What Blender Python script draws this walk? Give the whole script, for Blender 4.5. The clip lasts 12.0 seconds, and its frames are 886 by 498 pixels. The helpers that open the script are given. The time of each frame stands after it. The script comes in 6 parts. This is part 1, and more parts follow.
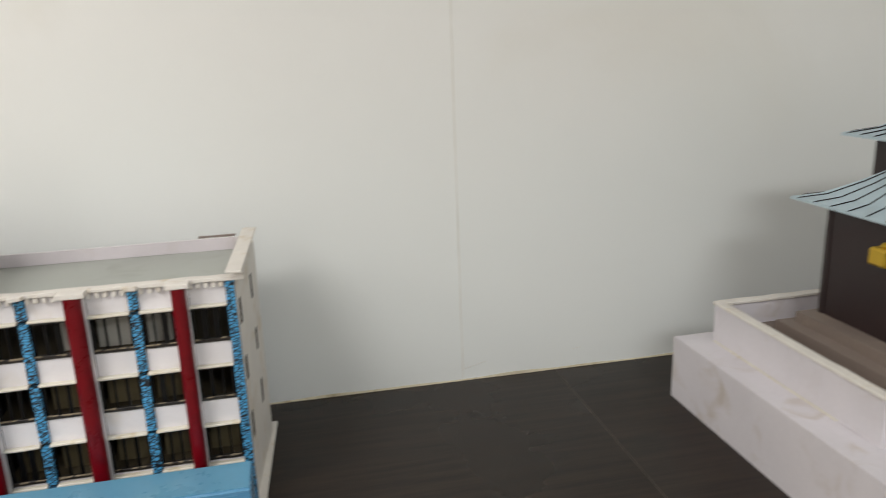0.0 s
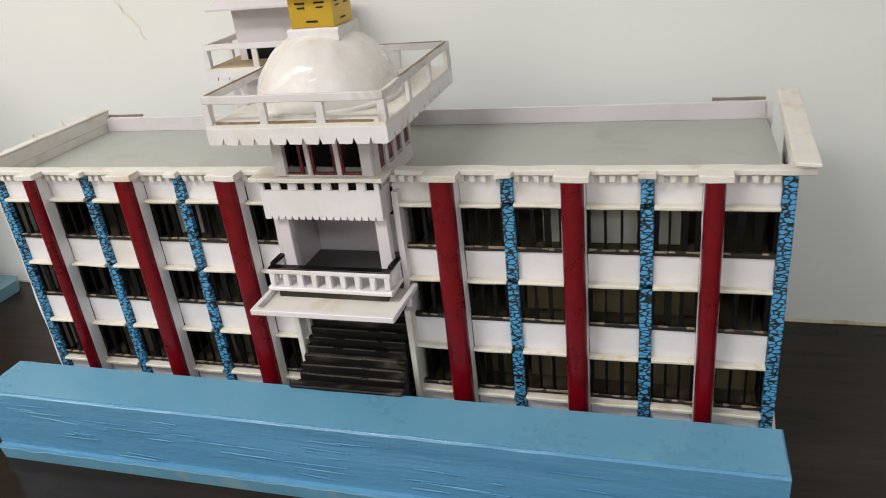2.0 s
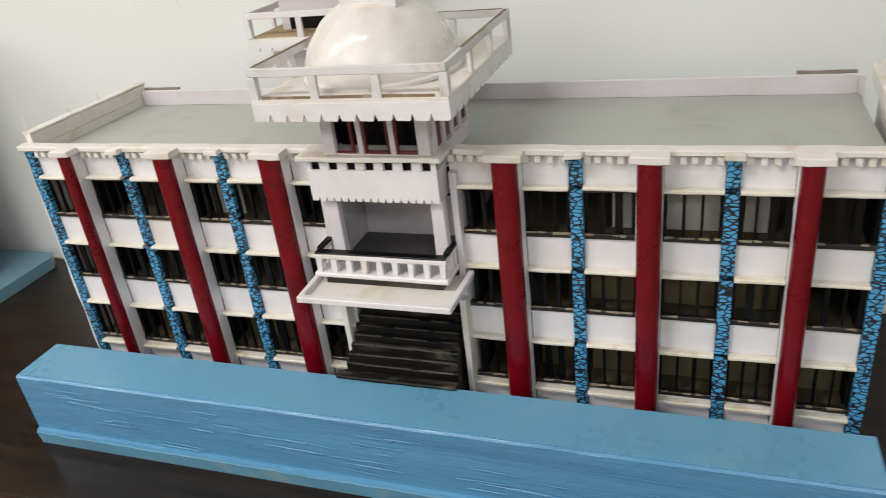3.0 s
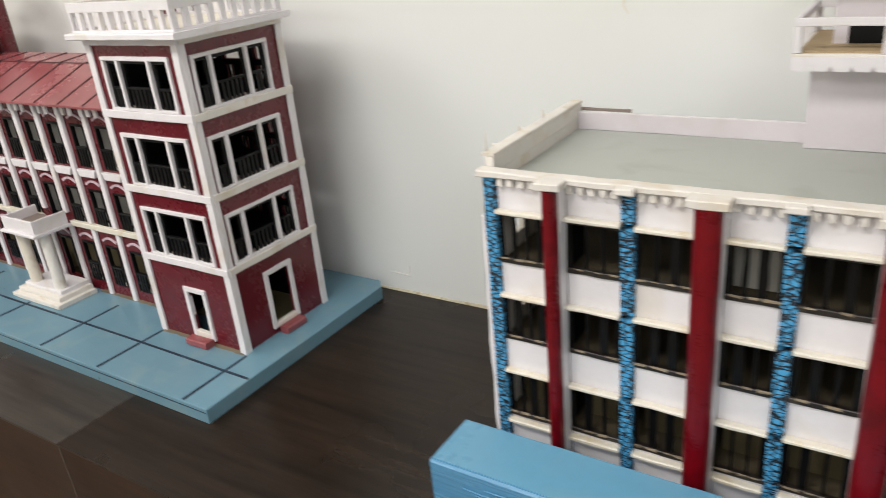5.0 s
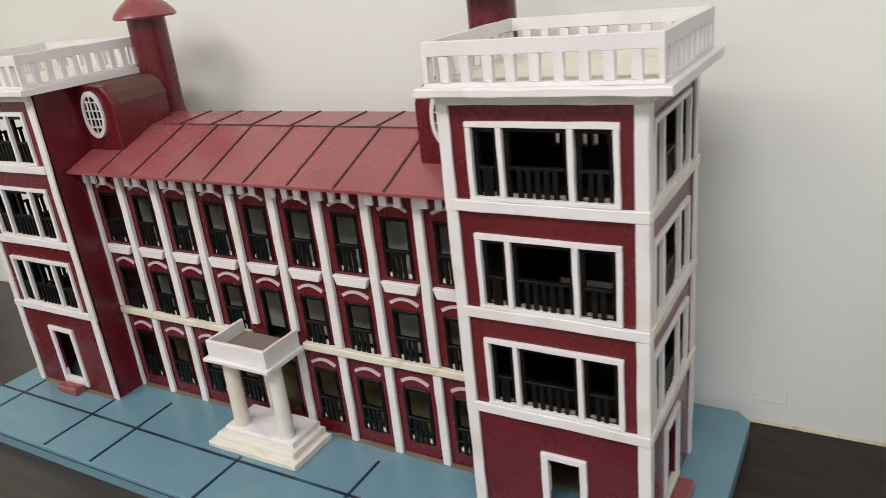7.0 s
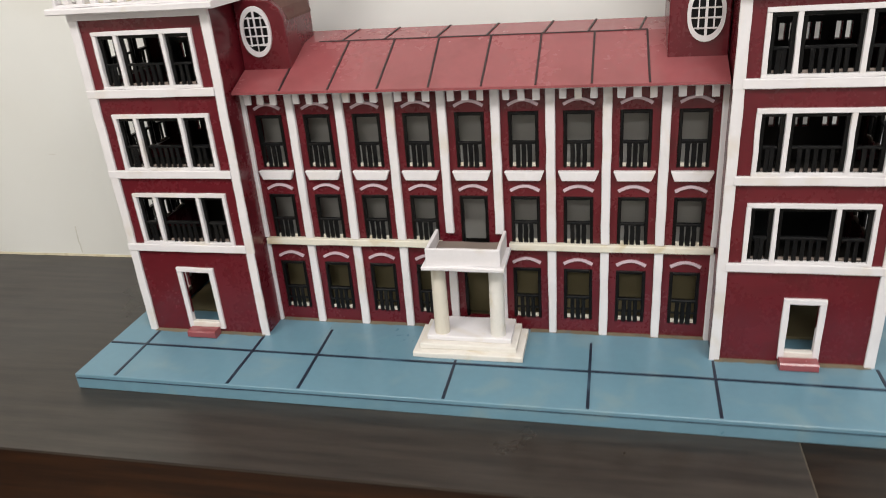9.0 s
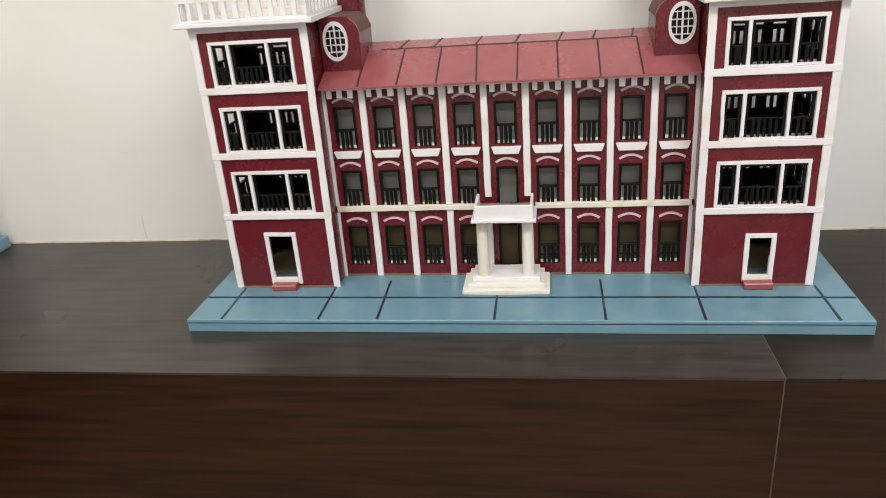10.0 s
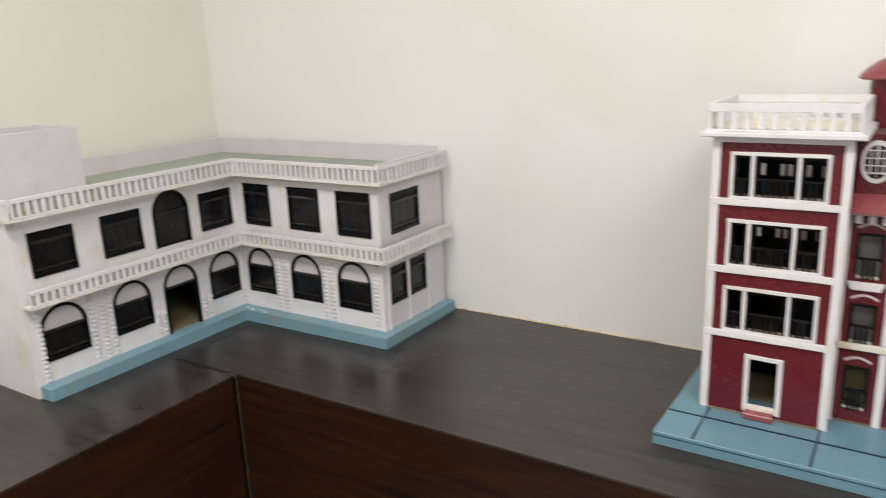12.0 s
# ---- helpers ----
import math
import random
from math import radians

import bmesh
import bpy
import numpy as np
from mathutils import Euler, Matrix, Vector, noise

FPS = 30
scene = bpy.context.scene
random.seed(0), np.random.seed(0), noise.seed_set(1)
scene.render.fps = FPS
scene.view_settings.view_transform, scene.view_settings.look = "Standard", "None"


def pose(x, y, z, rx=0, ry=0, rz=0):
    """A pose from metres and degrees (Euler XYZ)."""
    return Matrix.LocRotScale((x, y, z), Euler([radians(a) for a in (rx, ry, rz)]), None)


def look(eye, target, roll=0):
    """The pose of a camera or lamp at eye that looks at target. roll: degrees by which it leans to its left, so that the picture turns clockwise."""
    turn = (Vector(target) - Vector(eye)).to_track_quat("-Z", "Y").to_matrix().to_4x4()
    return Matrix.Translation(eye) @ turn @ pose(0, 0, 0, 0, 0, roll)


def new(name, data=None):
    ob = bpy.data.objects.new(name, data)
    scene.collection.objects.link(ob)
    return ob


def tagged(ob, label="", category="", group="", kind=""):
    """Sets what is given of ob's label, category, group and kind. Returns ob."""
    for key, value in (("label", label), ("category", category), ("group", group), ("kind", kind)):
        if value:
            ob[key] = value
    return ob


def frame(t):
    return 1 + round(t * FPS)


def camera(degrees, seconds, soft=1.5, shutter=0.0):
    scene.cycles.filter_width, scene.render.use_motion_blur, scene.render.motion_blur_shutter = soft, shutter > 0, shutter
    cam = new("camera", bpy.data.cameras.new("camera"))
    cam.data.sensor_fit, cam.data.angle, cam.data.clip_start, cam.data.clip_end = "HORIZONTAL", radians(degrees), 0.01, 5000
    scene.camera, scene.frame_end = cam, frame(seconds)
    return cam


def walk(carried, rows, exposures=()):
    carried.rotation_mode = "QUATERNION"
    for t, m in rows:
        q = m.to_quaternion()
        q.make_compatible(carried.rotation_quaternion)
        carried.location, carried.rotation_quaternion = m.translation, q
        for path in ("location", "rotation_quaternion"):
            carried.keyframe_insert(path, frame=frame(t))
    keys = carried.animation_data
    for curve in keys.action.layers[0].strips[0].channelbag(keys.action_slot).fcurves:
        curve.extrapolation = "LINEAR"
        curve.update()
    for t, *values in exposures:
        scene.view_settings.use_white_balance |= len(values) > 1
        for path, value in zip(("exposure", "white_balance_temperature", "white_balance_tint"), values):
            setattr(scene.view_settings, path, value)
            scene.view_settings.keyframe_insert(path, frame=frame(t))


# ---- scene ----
cam = camera(61.4, 12.0, soft=0.6, shutter=0.35)
PATH = [
    (0, (-0.009, -0.226, 1.484), (0.378, 1.664, 0.957), -2.0),
    (0.5, (-0.104, -0.086, 1.464), (0.052, 1.8, 0.818), -2.1),
    (1, (-0.145, 0.036, 1.459), (-0.332, 1.898, 0.753), -3.7),
    (1.5, (-0.183, 0.104, 1.455), (-0.65, 1.891, 0.689), -5.4),
    (2, (-0.232, 0.13, 1.442), (-0.809, 1.843, 0.586), -6.5),
    (2.5, (-0.255, 0.161, 1.439), (-0.844, 1.85, 0.545), -7.2),
    (4.3, (-0.53, 0.233, 1.403), (-1.46, 1.743, 0.479), -4.2),
    (4.5, (-0.594, 0.25, 1.407), (-1.56, 1.75, 0.504), -4.1),
    (5, (-0.775, 0.259, 1.398), (-1.807, 1.775, 0.599), -5.7),
    (5.5, (-0.972, 0.235, 1.415), (-2.003, 1.759, 0.631), -7.3),
    (6, (-1.145, 0.239, 1.41), (-2.185, 1.773, 0.658), -7.7),
    (6.5, (-1.34, 0.295, 1.419), (-2.378, 1.845, 0.697), -7.5),
    (7, (-1.493, 0.306, 1.41), (-2.456, 1.906, 0.693), -6.3),
    (7.5, (-1.638, 0.254, 1.416), (-2.485, 1.906, 0.671), -5.2),
    (7.7, (-1.689, 0.228, 1.425), (-2.5, 1.886, 0.655), -5.2),
    (9.5, (-2.102, -0.165, 1.384), (-2.418, 1.623, 0.545), -4.4),
    (10, (-2.137, -0.353, 1.417), (-2.42, 1.467, 0.64), -4.3),
    (10.5, (-2.171, -0.411, 1.419), (-2.489, 1.441, 0.736), -3.4),
    (11, (-2.257, -0.433, 1.437), (-2.785, 1.389, 0.801), -3.2),
    (11.5, (-2.361, -0.413, 1.447), (-3.156, 1.332, 0.876), -3.2),
    (12, (-2.467, -0.391, 1.463), (-3.519, 1.227, 0.938), -2.5),
]
EXPOSURE = [(0, 0.2), (0.5, 0.16), (1, 0.1), (1.5, 0.0), (2, 0.14), (4.5, 0.2), (6, 0.12), (7, -0.05), (7.7, -0.05), (9.5, 0.22), (10.5, 0.24), (12, 0.15)]
walk(cam, [(t, look(eye, target, roll)) for t, eye, target, roll in PATH], EXPOSURE)

# ---- light ----
world = bpy.data.worlds.new("room_dark")
world.use_nodes = True
world.node_tree.nodes["Background"].inputs[0].default_value = (1.0, 0.97, 0.93, 1)
world.node_tree.nodes["Background"].inputs[1].default_value = 0.05
scene.world = world


def ceiling_lamp(x, y, z, sx, sy, watts, col):
    d = bpy.data.lights.new("ceiling_panel_light", "AREA")
    d.shape, d.size, d.size_y, d.energy, d.color = "RECTANGLE", sx, sy, watts, col
    ob = new("ceiling_panel_light", d)
    ob.location = (x, y, z)
    return ob


CEIL = 2.9
LAMPS = [(-3.2, -0.45, 30, (1.0, 0.96, 0.905)), (-1.4, -0.45, 33, (1.0, 0.97, 0.94)), (-2.1, -2.2, 23, (1.0, 0.97, 0.94)), (0.9, -1.7, 31, (0.95, 0.98, 1.0))]
for lx, ly, lw, lc in LAMPS:
    ceiling_lamp(lx, ly, CEIL - 0.085, 1.15, 0.55, lw * 0.93, lc)


# ---- materials ----
def paint(name, col, rough=0.5, var=0.12, stain=None, amount=0.0, scale=40.0, bump=0.15, metal=0.0, stain_scale=14.0, stretch=(1, 1, 1), spec=0.5):
    """Hand-painted card or wood: grain, blotches, and stains with shapes of their own."""
    m = bpy.data.materials.new(name)
    m.use_nodes = True
    nt = m.node_tree
    n, ln = nt.nodes, nt.links
    bs = n["Principled BSDF"]
    tc, oi = n.new("ShaderNodeTexCoord"), n.new("ShaderNodeObjectInfo")
    off = n.new("ShaderNodeVectorMath")
    off.operation = "MULTIPLY_ADD"
    off.inputs[1].default_value = (7.3, 3.1, 5.7)
    comb = n.new("ShaderNodeCombineXYZ")
    for k in range(3):
        ln.new(oi.outputs["Random"], comb.inputs[k])
    ln.new(comb.outputs[0], off.inputs[0])
    mp = n.new("ShaderNodeMapping")
    mp.inputs["Scale"].default_value = stretch
    ln.new(tc.outputs["Object"], mp.inputs["Vector"])
    ln.new(mp.outputs[0], off.inputs[2])
    fine, big = n.new("ShaderNodeTexNoise"), n.new("ShaderNodeTexNoise")
    fine.inputs["Scale"].default_value, fine.inputs["Detail"].default_value = scale * 6, 6
    big.inputs["Scale"].default_value, big.inputs["Detail"].default_value = scale * 0.5, 4
    for t in (fine, big):
        ln.new(off.outputs[0], t.inputs["Vector"])
    mixf = n.new("ShaderNodeMath")
    mixf.operation = "MULTIPLY_ADD"
    ln.new(fine.outputs[0], mixf.inputs[0])
    mixf.inputs[1].default_value = 0.4
    ln.new(big.outputs[0], mixf.inputs[2])
    ramp = n.new("ShaderNodeMapRange")
    ramp.inputs[1].default_value, ramp.inputs[2].default_value = 0.4, 1.0
    ramp.inputs[3].default_value, ramp.inputs[4].default_value = 1 - var, 1 + var
    ln.new(mixf.outputs[0], ramp.inputs[0])
    mul = n.new("ShaderNodeVectorMath")
    mul.operation = "SCALE"
    mul.inputs[0].default_value = col
    ln.new(ramp.outputs[0], mul.inputs["Scale"])
    out = mul.outputs[0]
    if stain:
        st = n.new("ShaderNodeTexNoise")
        st.inputs["Scale"].default_value, st.inputs["Detail"].default_value = stain_scale, 7
        st.inputs["Distortion"].default_value = 0.6
        ln.new(off.outputs[0], st.inputs["Vector"])
        r2 = n.new("ShaderNodeMapRange")
        r2.interpolation_type = "SMOOTHSTEP"
        r2.inputs[1].default_value, r2.inputs[2].default_value = 0.52, 0.74
        r2.inputs[4].default_value = amount
        ln.new(st.outputs[0], r2.inputs[0])
        mx = n.new("ShaderNodeMix")
        mx.data_type = "RGBA"
        ln.new(r2.outputs[0], mx.inputs[0])
        ln.new(out, mx.inputs[6])
        mx.inputs[7].default_value = (*stain, 1)
        out = mx.outputs[2]
    ln.new(out, bs.inputs["Base Color"])
    rr = n.new("ShaderNodeMapRange")
    rr.inputs[1].default_value, rr.inputs[2].default_value = 0.3, 1.1
    rr.inputs[3].default_value, rr.inputs[4].default_value = max(rough - 0.1, 0.02), rough + 0.12
    ln.new(mixf.outputs[0], rr.inputs[0])
    ln.new(rr.outputs[0], bs.inputs["Roughness"])
    bs.inputs["Metallic"].default_value = metal
    bs.inputs["Specular IOR Level"].default_value = spec
    bp = n.new("ShaderNodeBump")
    bp.inputs["Strength"].default_value, bp.inputs["Distance"].default_value = bump, 0.002
    ln.new(mixf.outputs[0], bp.inputs["Height"])
    ln.new(bp.outputs[0], bs.inputs["Normal"])
    return m


CREAM = (0.55, 0.44, 0.24)
WHITE = paint("white_card", (0.77, 0.745, 0.765), 0.5, 0.05, CREAM, 0.30, 40, 0.12)
WHITE2 = paint("yellowed_white_card", (0.76, 0.725, 0.675), 0.55, 0.07, (0.55, 0.43, 0.25), 0.5, 40, 0.2, stain_scale=22)
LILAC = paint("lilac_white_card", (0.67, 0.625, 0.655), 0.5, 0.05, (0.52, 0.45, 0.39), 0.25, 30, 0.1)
LEDGE = paint("cream_ledge_paint", (0.75, 0.71, 0.61), 0.45, 0.06, (0.55, 0.42, 0.2), 0.55, 40, 0.15, stain_scale=30)
MAROON = paint("maroon_gloss_paint", (0.120, 0.0098, 0.0165), 0.26, 0.14, (0.075, 0.012, 0.014), 0.5, 30, 0.035)
# maroon lightened towards pink, so the colour holds the roof's sheen
ROOFRED = paint("maroon_roof_sheen_paint", (0.295, 0.076, 0.084), 0.24, 0.12, (0.22, 0.056, 0.058), 0.45, 16, 0.05, spec=0.6)
RED = paint("deep_red_velvet_paint", (0.150, 0.0012, 0.0055), 0.30, 0.25, (0.075, 0.001, 0.003), 0.7, 60, 0.12, spec=0.32, stain_scale=30)
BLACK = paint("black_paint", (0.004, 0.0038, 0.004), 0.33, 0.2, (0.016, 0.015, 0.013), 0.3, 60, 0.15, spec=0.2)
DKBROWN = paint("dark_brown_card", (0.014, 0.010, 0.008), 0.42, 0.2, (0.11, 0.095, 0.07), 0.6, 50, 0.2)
SLATE = paint("dark_slate_paint", (0.0045, 0.0045, 0.005), 0.4, 0.15, (0.04, 0.036, 0.032), 0.3, 60, 0.1, spec=0.2)
# near-black colour in place of the shade inside the models
INSIDE = paint("shaded_inside", (0.009, 0.008, 0.007), 0.8, 0.15, None, 0, 30, 0.1, spec=0.05)
BARBLUE = paint("sky_blue_gloss_paint", (0.088, 0.272, 0.465), 0.27, 0.12, (0.055, 0.195, 0.37), 0.7, 20, 0.9, stretch=(0.13, 1, 2.0), spec=0.6)
BASEBLUE = paint("dusty_blue_paint", (0.142, 0.272, 0.350), 0.33, 0.09, (0.22, 0.31, 0.33), 0.5, 14, 0.1)
TEAL = paint("pale_teal_paint", (0.185, 0.325, 0.40), 0.5, 0.1, (0.27, 0.30, 0.26), 0.6, 20, 0.1)
ROOFGREY = paint("grey_roof_paint", (0.43, 0.45, 0.42), 0.5, 0.06, (0.33, 0.34, 0.31), 0.5, 8, 0.1)
ROOFGREEN = paint("grey_green_roof_paint", (0.33, 0.37, 0.31), 0.6, 0.06, (0.27, 0.29, 0.25), 0.5, 8, 0.1)
GOLD = paint("gold_paint", (0.58, 0.375, 0.03), 0.33, 0.12, (0.42, 0.22, 0.01), 0.5, 50, 0.15, metal=0.35)
DOMEW = paint("glossy_white_plaster", (0.76, 0.725, 0.70), 0.20, 0.06, (0.60, 0.53, 0.44), 0.45, 22, 0.8)
WALLP = paint("cream_wall_paint", (0.855, 0.85, 0.825), 0.5, 0.02, (0.77, 0.74, 0.66), 0.45, 3.0, 0.05, stain_scale=1.6)
WALLC = paint("yellowish_wall_paint", (0.82, 0.80, 0.72), 0.55, 0.02, (0.74, 0.70, 0.60), 0.4, 3.0, 0.05, stain_scale=1.6)


def mint_tint(m):
    """A mint tint over the lower part of the cream wall, with a soft wandering edge."""
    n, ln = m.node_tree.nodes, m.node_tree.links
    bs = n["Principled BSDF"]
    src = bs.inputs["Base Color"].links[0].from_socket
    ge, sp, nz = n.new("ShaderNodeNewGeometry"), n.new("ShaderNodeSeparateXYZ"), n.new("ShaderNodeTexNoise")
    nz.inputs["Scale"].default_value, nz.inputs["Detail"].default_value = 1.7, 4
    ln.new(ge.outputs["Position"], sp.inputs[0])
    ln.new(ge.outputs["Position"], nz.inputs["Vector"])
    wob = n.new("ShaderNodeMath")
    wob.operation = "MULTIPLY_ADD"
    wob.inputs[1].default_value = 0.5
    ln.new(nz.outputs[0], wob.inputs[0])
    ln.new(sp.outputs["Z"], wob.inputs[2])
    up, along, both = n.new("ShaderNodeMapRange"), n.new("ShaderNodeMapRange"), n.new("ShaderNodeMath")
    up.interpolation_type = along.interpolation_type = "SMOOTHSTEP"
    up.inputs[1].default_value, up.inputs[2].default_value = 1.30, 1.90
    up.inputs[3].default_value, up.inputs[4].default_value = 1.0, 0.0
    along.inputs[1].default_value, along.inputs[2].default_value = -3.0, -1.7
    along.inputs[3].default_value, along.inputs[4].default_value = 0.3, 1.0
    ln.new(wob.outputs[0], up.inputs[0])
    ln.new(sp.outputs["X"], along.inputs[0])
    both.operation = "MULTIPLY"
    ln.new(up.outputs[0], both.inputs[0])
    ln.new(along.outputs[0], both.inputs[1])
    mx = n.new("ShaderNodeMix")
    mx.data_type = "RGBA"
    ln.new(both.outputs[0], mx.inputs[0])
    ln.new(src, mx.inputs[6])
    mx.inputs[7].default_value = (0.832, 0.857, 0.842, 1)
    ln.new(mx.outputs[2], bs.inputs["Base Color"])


mint_tint(WALLP)
CEILP = paint("ceiling_paint", (0.8, 0.79, 0.76), 0.8, 0.02, None, 0, 3, 0.05)
CAULK = paint("yellowed_caulk", (0.62, 0.56, 0.42), 0.6, 0.2, (0.30, 0.22, 0.12), 0.8, 30, 0.3, stain_scale=30)
FLOORM = paint("floor_vinyl", (0.24, 0.20, 0.16), 0.35, 0.12, (0.15, 0.12, 0.1), 0.4, 4, 0.05)
STONE = paint("brown_stone_paint", (0.22, 0.175, 0.15), 0.6, 0.1, (0.32, 0.26, 0.2), 0.4, 30, 0.2)
WOODDK = paint("dark_stained_wood", (0.022, 0.011, 0.011), 0.45, 0.2, (0.02, 0.012, 0.012), 0.5, 40, 0.15)
TIN = paint("pale_blue_tin_paint", (0.48, 0.60, 0.66), 0.4, 0.06, (0.40, 0.48, 0.50), 0.5, 20, 0.1)
LENS = bpy.data.materials.new("lamp_diffuser")
LENS.use_nodes = True
LENS.node_tree.nodes["Principled BSDF"].inputs["Emission Color"].default_value = (1, 0.97, 0.92, 1)
LENS.node_tree.nodes["Principled BSDF"].inputs["Emission Strength"].default_value = 1.4


def laminate(name, dark, light, rough, axis, spec=0.5):
    """Wood-print laminate with long grain and faint wear."""
    m = bpy.data.materials.new(name)
    m.use_nodes = True
    n, ln = m.node_tree.nodes, m.node_tree.links
    bs = n["Principled BSDF"]
    tc, mp = n.new("ShaderNodeTexCoord"), n.new("ShaderNodeMapping")
    mp.inputs["Scale"].default_value = axis
    ln.new(tc.outputs["Object"], mp.inputs[0])
    a, b, c = (n.new("ShaderNodeTexNoise") for _ in range(3))
    a.inputs["Scale"].default_value, a.inputs["Detail"].default_value = 9, 8
    b.inputs["Scale"].default_value, b.inputs["Detail"].default_value = 60, 4
    c.inputs["Scale"].default_value, c.inputs["Detail"].default_value = 2.5, 5
    ln.new(mp.outputs[0], a.inputs[0])
    ln.new(mp.outputs[0], b.inputs[0])
    ln.new(tc.outputs["Object"], c.inputs[0])
    mm = n.new("ShaderNodeMath")
    mm.operation = "MULTIPLY_ADD"
    mm.inputs[1].default_value = 0.35
    ln.new(b.outputs[0], mm.inputs[0])
    ln.new(a.outputs[0], mm.inputs[2])
    cr = n.new("ShaderNodeValToRGB")
    cr.color_ramp.elements[0].position, cr.color_ramp.elements[0].color = 0.48, (*dark, 1)
    cr.color_ramp.elements[1].position, cr.color_ramp.elements[1].color = 0.86, (*light, 1)
    ln.new(mm.outputs[0], cr.inputs[0])
    ln.new(cr.outputs[0], bs.inputs["Base Color"])
    rg = n.new("ShaderNodeMapRange")
    rg.inputs[1].default_value, rg.inputs[2].default_value = 0.3, 0.7
    rg.inputs[3].default_value, rg.inputs[4].default_value = rough - 0.04, rough + 0.20
    ln.new(c.outputs[0], rg.inputs[0])
    ln.new(rg.outputs[0], bs.inputs["Roughness"])
    bs.inputs["Specular IOR Level"].default_value = spec
    bp = n.new("ShaderNodeBump")
    bp.inputs["Strength"].default_value, bp.inputs["Distance"].default_value = 0.06, 0.001
    ln.new(mm.outputs[0], bp.inputs["Height"])
    ln.new(bp.outputs[0], bs.inputs["Normal"])
    return m


TOPM = laminate("espresso_laminate", (0.0085, 0.0052, 0.0032), (0.026, 0.016, 0.0100), 0.23, (0.5, 7, 7), spec=0.30)
# left slabs: the wall's reflection is put into a paler base colour
TOPD = laminate("sheened_espresso_laminate", (0.0170, 0.0135, 0.0110), (0.044, 0.035, 0.028), 0.25, (0.5, 7, 7), spec=0.68)
FRONTM = laminate("walnut_laminate", (0.012, 0.0042, 0.0018), (0.035, 0.0118, 0.0038), 0.30, (0.5, 7, 9), spec=0.32)
FRONTS = laminate("walnut_laminate_end", (0.012, 0.0042, 0.0018), (0.035, 0.0118, 0.0038), 0.30, (7, 0.5, 9), spec=0.32)


def crazy(name):
    """Blue paint with a hand-drawn black crazy-paving pattern."""
    m = bpy.data.materials.new(name)
    m.use_nodes = True
    n, ln = m.node_tree.nodes, m.node_tree.links
    bs = n["Principled BSDF"]
    tc, mp, oi = n.new("ShaderNodeTexCoord"), n.new("ShaderNodeMapping"), n.new("ShaderNodeObjectInfo")
    mp.inputs["Scale"].default_value = (0.6, 0.3, 1.1)
    ln.new(tc.outputs["Object"], mp.inputs[0])
    ad = n.new("ShaderNodeVectorMath")
    ad.operation = "ADD"
    ln.new(mp.outputs[0], ad.inputs[0])
    ln.new(oi.outputs["Random"], ad.inputs[1])
    nz = n.new("ShaderNodeTexNoise")
    nz.inputs["Scale"].default_value = 300
    ln.new(ad.outputs[0], nz.inputs[0])
    ma = n.new("ShaderNodeVectorMath")
    ma.operation = "MULTIPLY_ADD"
    ma.inputs[1].default_value = (0.0025, 0.0025, 0.0025)
    ln.new(nz.outputs["Color"], ma.inputs[0])
    ln.new(ad.outputs[0], ma.inputs[2])
    vo = n.new("ShaderNodeTexVoronoi")
    vo.feature = "DISTANCE_TO_EDGE"
    vo.inputs["Scale"].default_value = 185
    ln.new(ma.outputs[0], vo.inputs["Vector"])
    mr = n.new("ShaderNodeMapRange")
    mr.inputs[1].default_value, mr.inputs[2].default_value = 0.085, 0.135
    ln.new(vo.outputs["Distance"], mr.inputs[0])
    mx = n.new("ShaderNodeMix")
    mx.data_type = "RGBA"
    mx.inputs[6].default_value, mx.inputs[7].default_value = (0.012, 0.014, 0.02, 1), (0.075, 0.36, 0.65, 1)
    ln.new(mr.outputs[0], mx.inputs[0])
    ln.new(mx.outputs[2], bs.inputs["Base Color"])
    bs.inputs["Roughness"].default_value = 0.45
    bp = n.new("ShaderNodeBump")
    bp.inputs["Strength"].default_value, bp.inputs["Distance"].default_value = 0.5, 0.001
    ln.new(mr.outputs[0], bp.inputs["Height"])
    ln.new(bp.outputs[0], bs.inputs["Normal"])
    return m


CRAZY = crazy("blue_crazy_paving_paint")

# ---- building helpers ----
ORG, CACHE = {}, {}
rng = random.Random(7)


def thing(name, base, label, category, rz=0.0, group="", kind=""):
    ob = new(name)
    ob.empty_display_size = 0.02
    ob.location, ob.rotation_euler = base, (0, 0, radians(rz))
    ORG[ob] = Vector(base)
    return tagged(ob, label, category, group, kind)


def part(name, me, mat, parent=None, label="", at=None, kind=""):
    """Link a mesh (or a bmesh in plan coordinates) as one object under a thing or a part."""
    if isinstance(me, bmesh.types.BMesh):
        bm, me = me, bpy.data.meshes.new(name)
        bmesh.ops.recalc_face_normals(bm, faces=bm.faces)
        lo = Vector([min(v.co[k] for v in bm.verts) for k in range(3)])
        hi = Vector([max(v.co[k] for v in bm.verts) for k in range(3)])
        at = (lo + hi) / 2
        bmesh.ops.translate(bm, verts=bm.verts, vec=-at)
        bm.to_mesh(me)
        bm.free()
    if not me.materials:
        me.materials.append(mat)
    ob = new(name, me)
    at = Vector(at)
    ORG[ob] = at
    if parent:
        ob.parent = parent
        ob.location = at - ORG[parent]
    else:
        ob.location = at
    return tagged(ob, label, kind=kind)


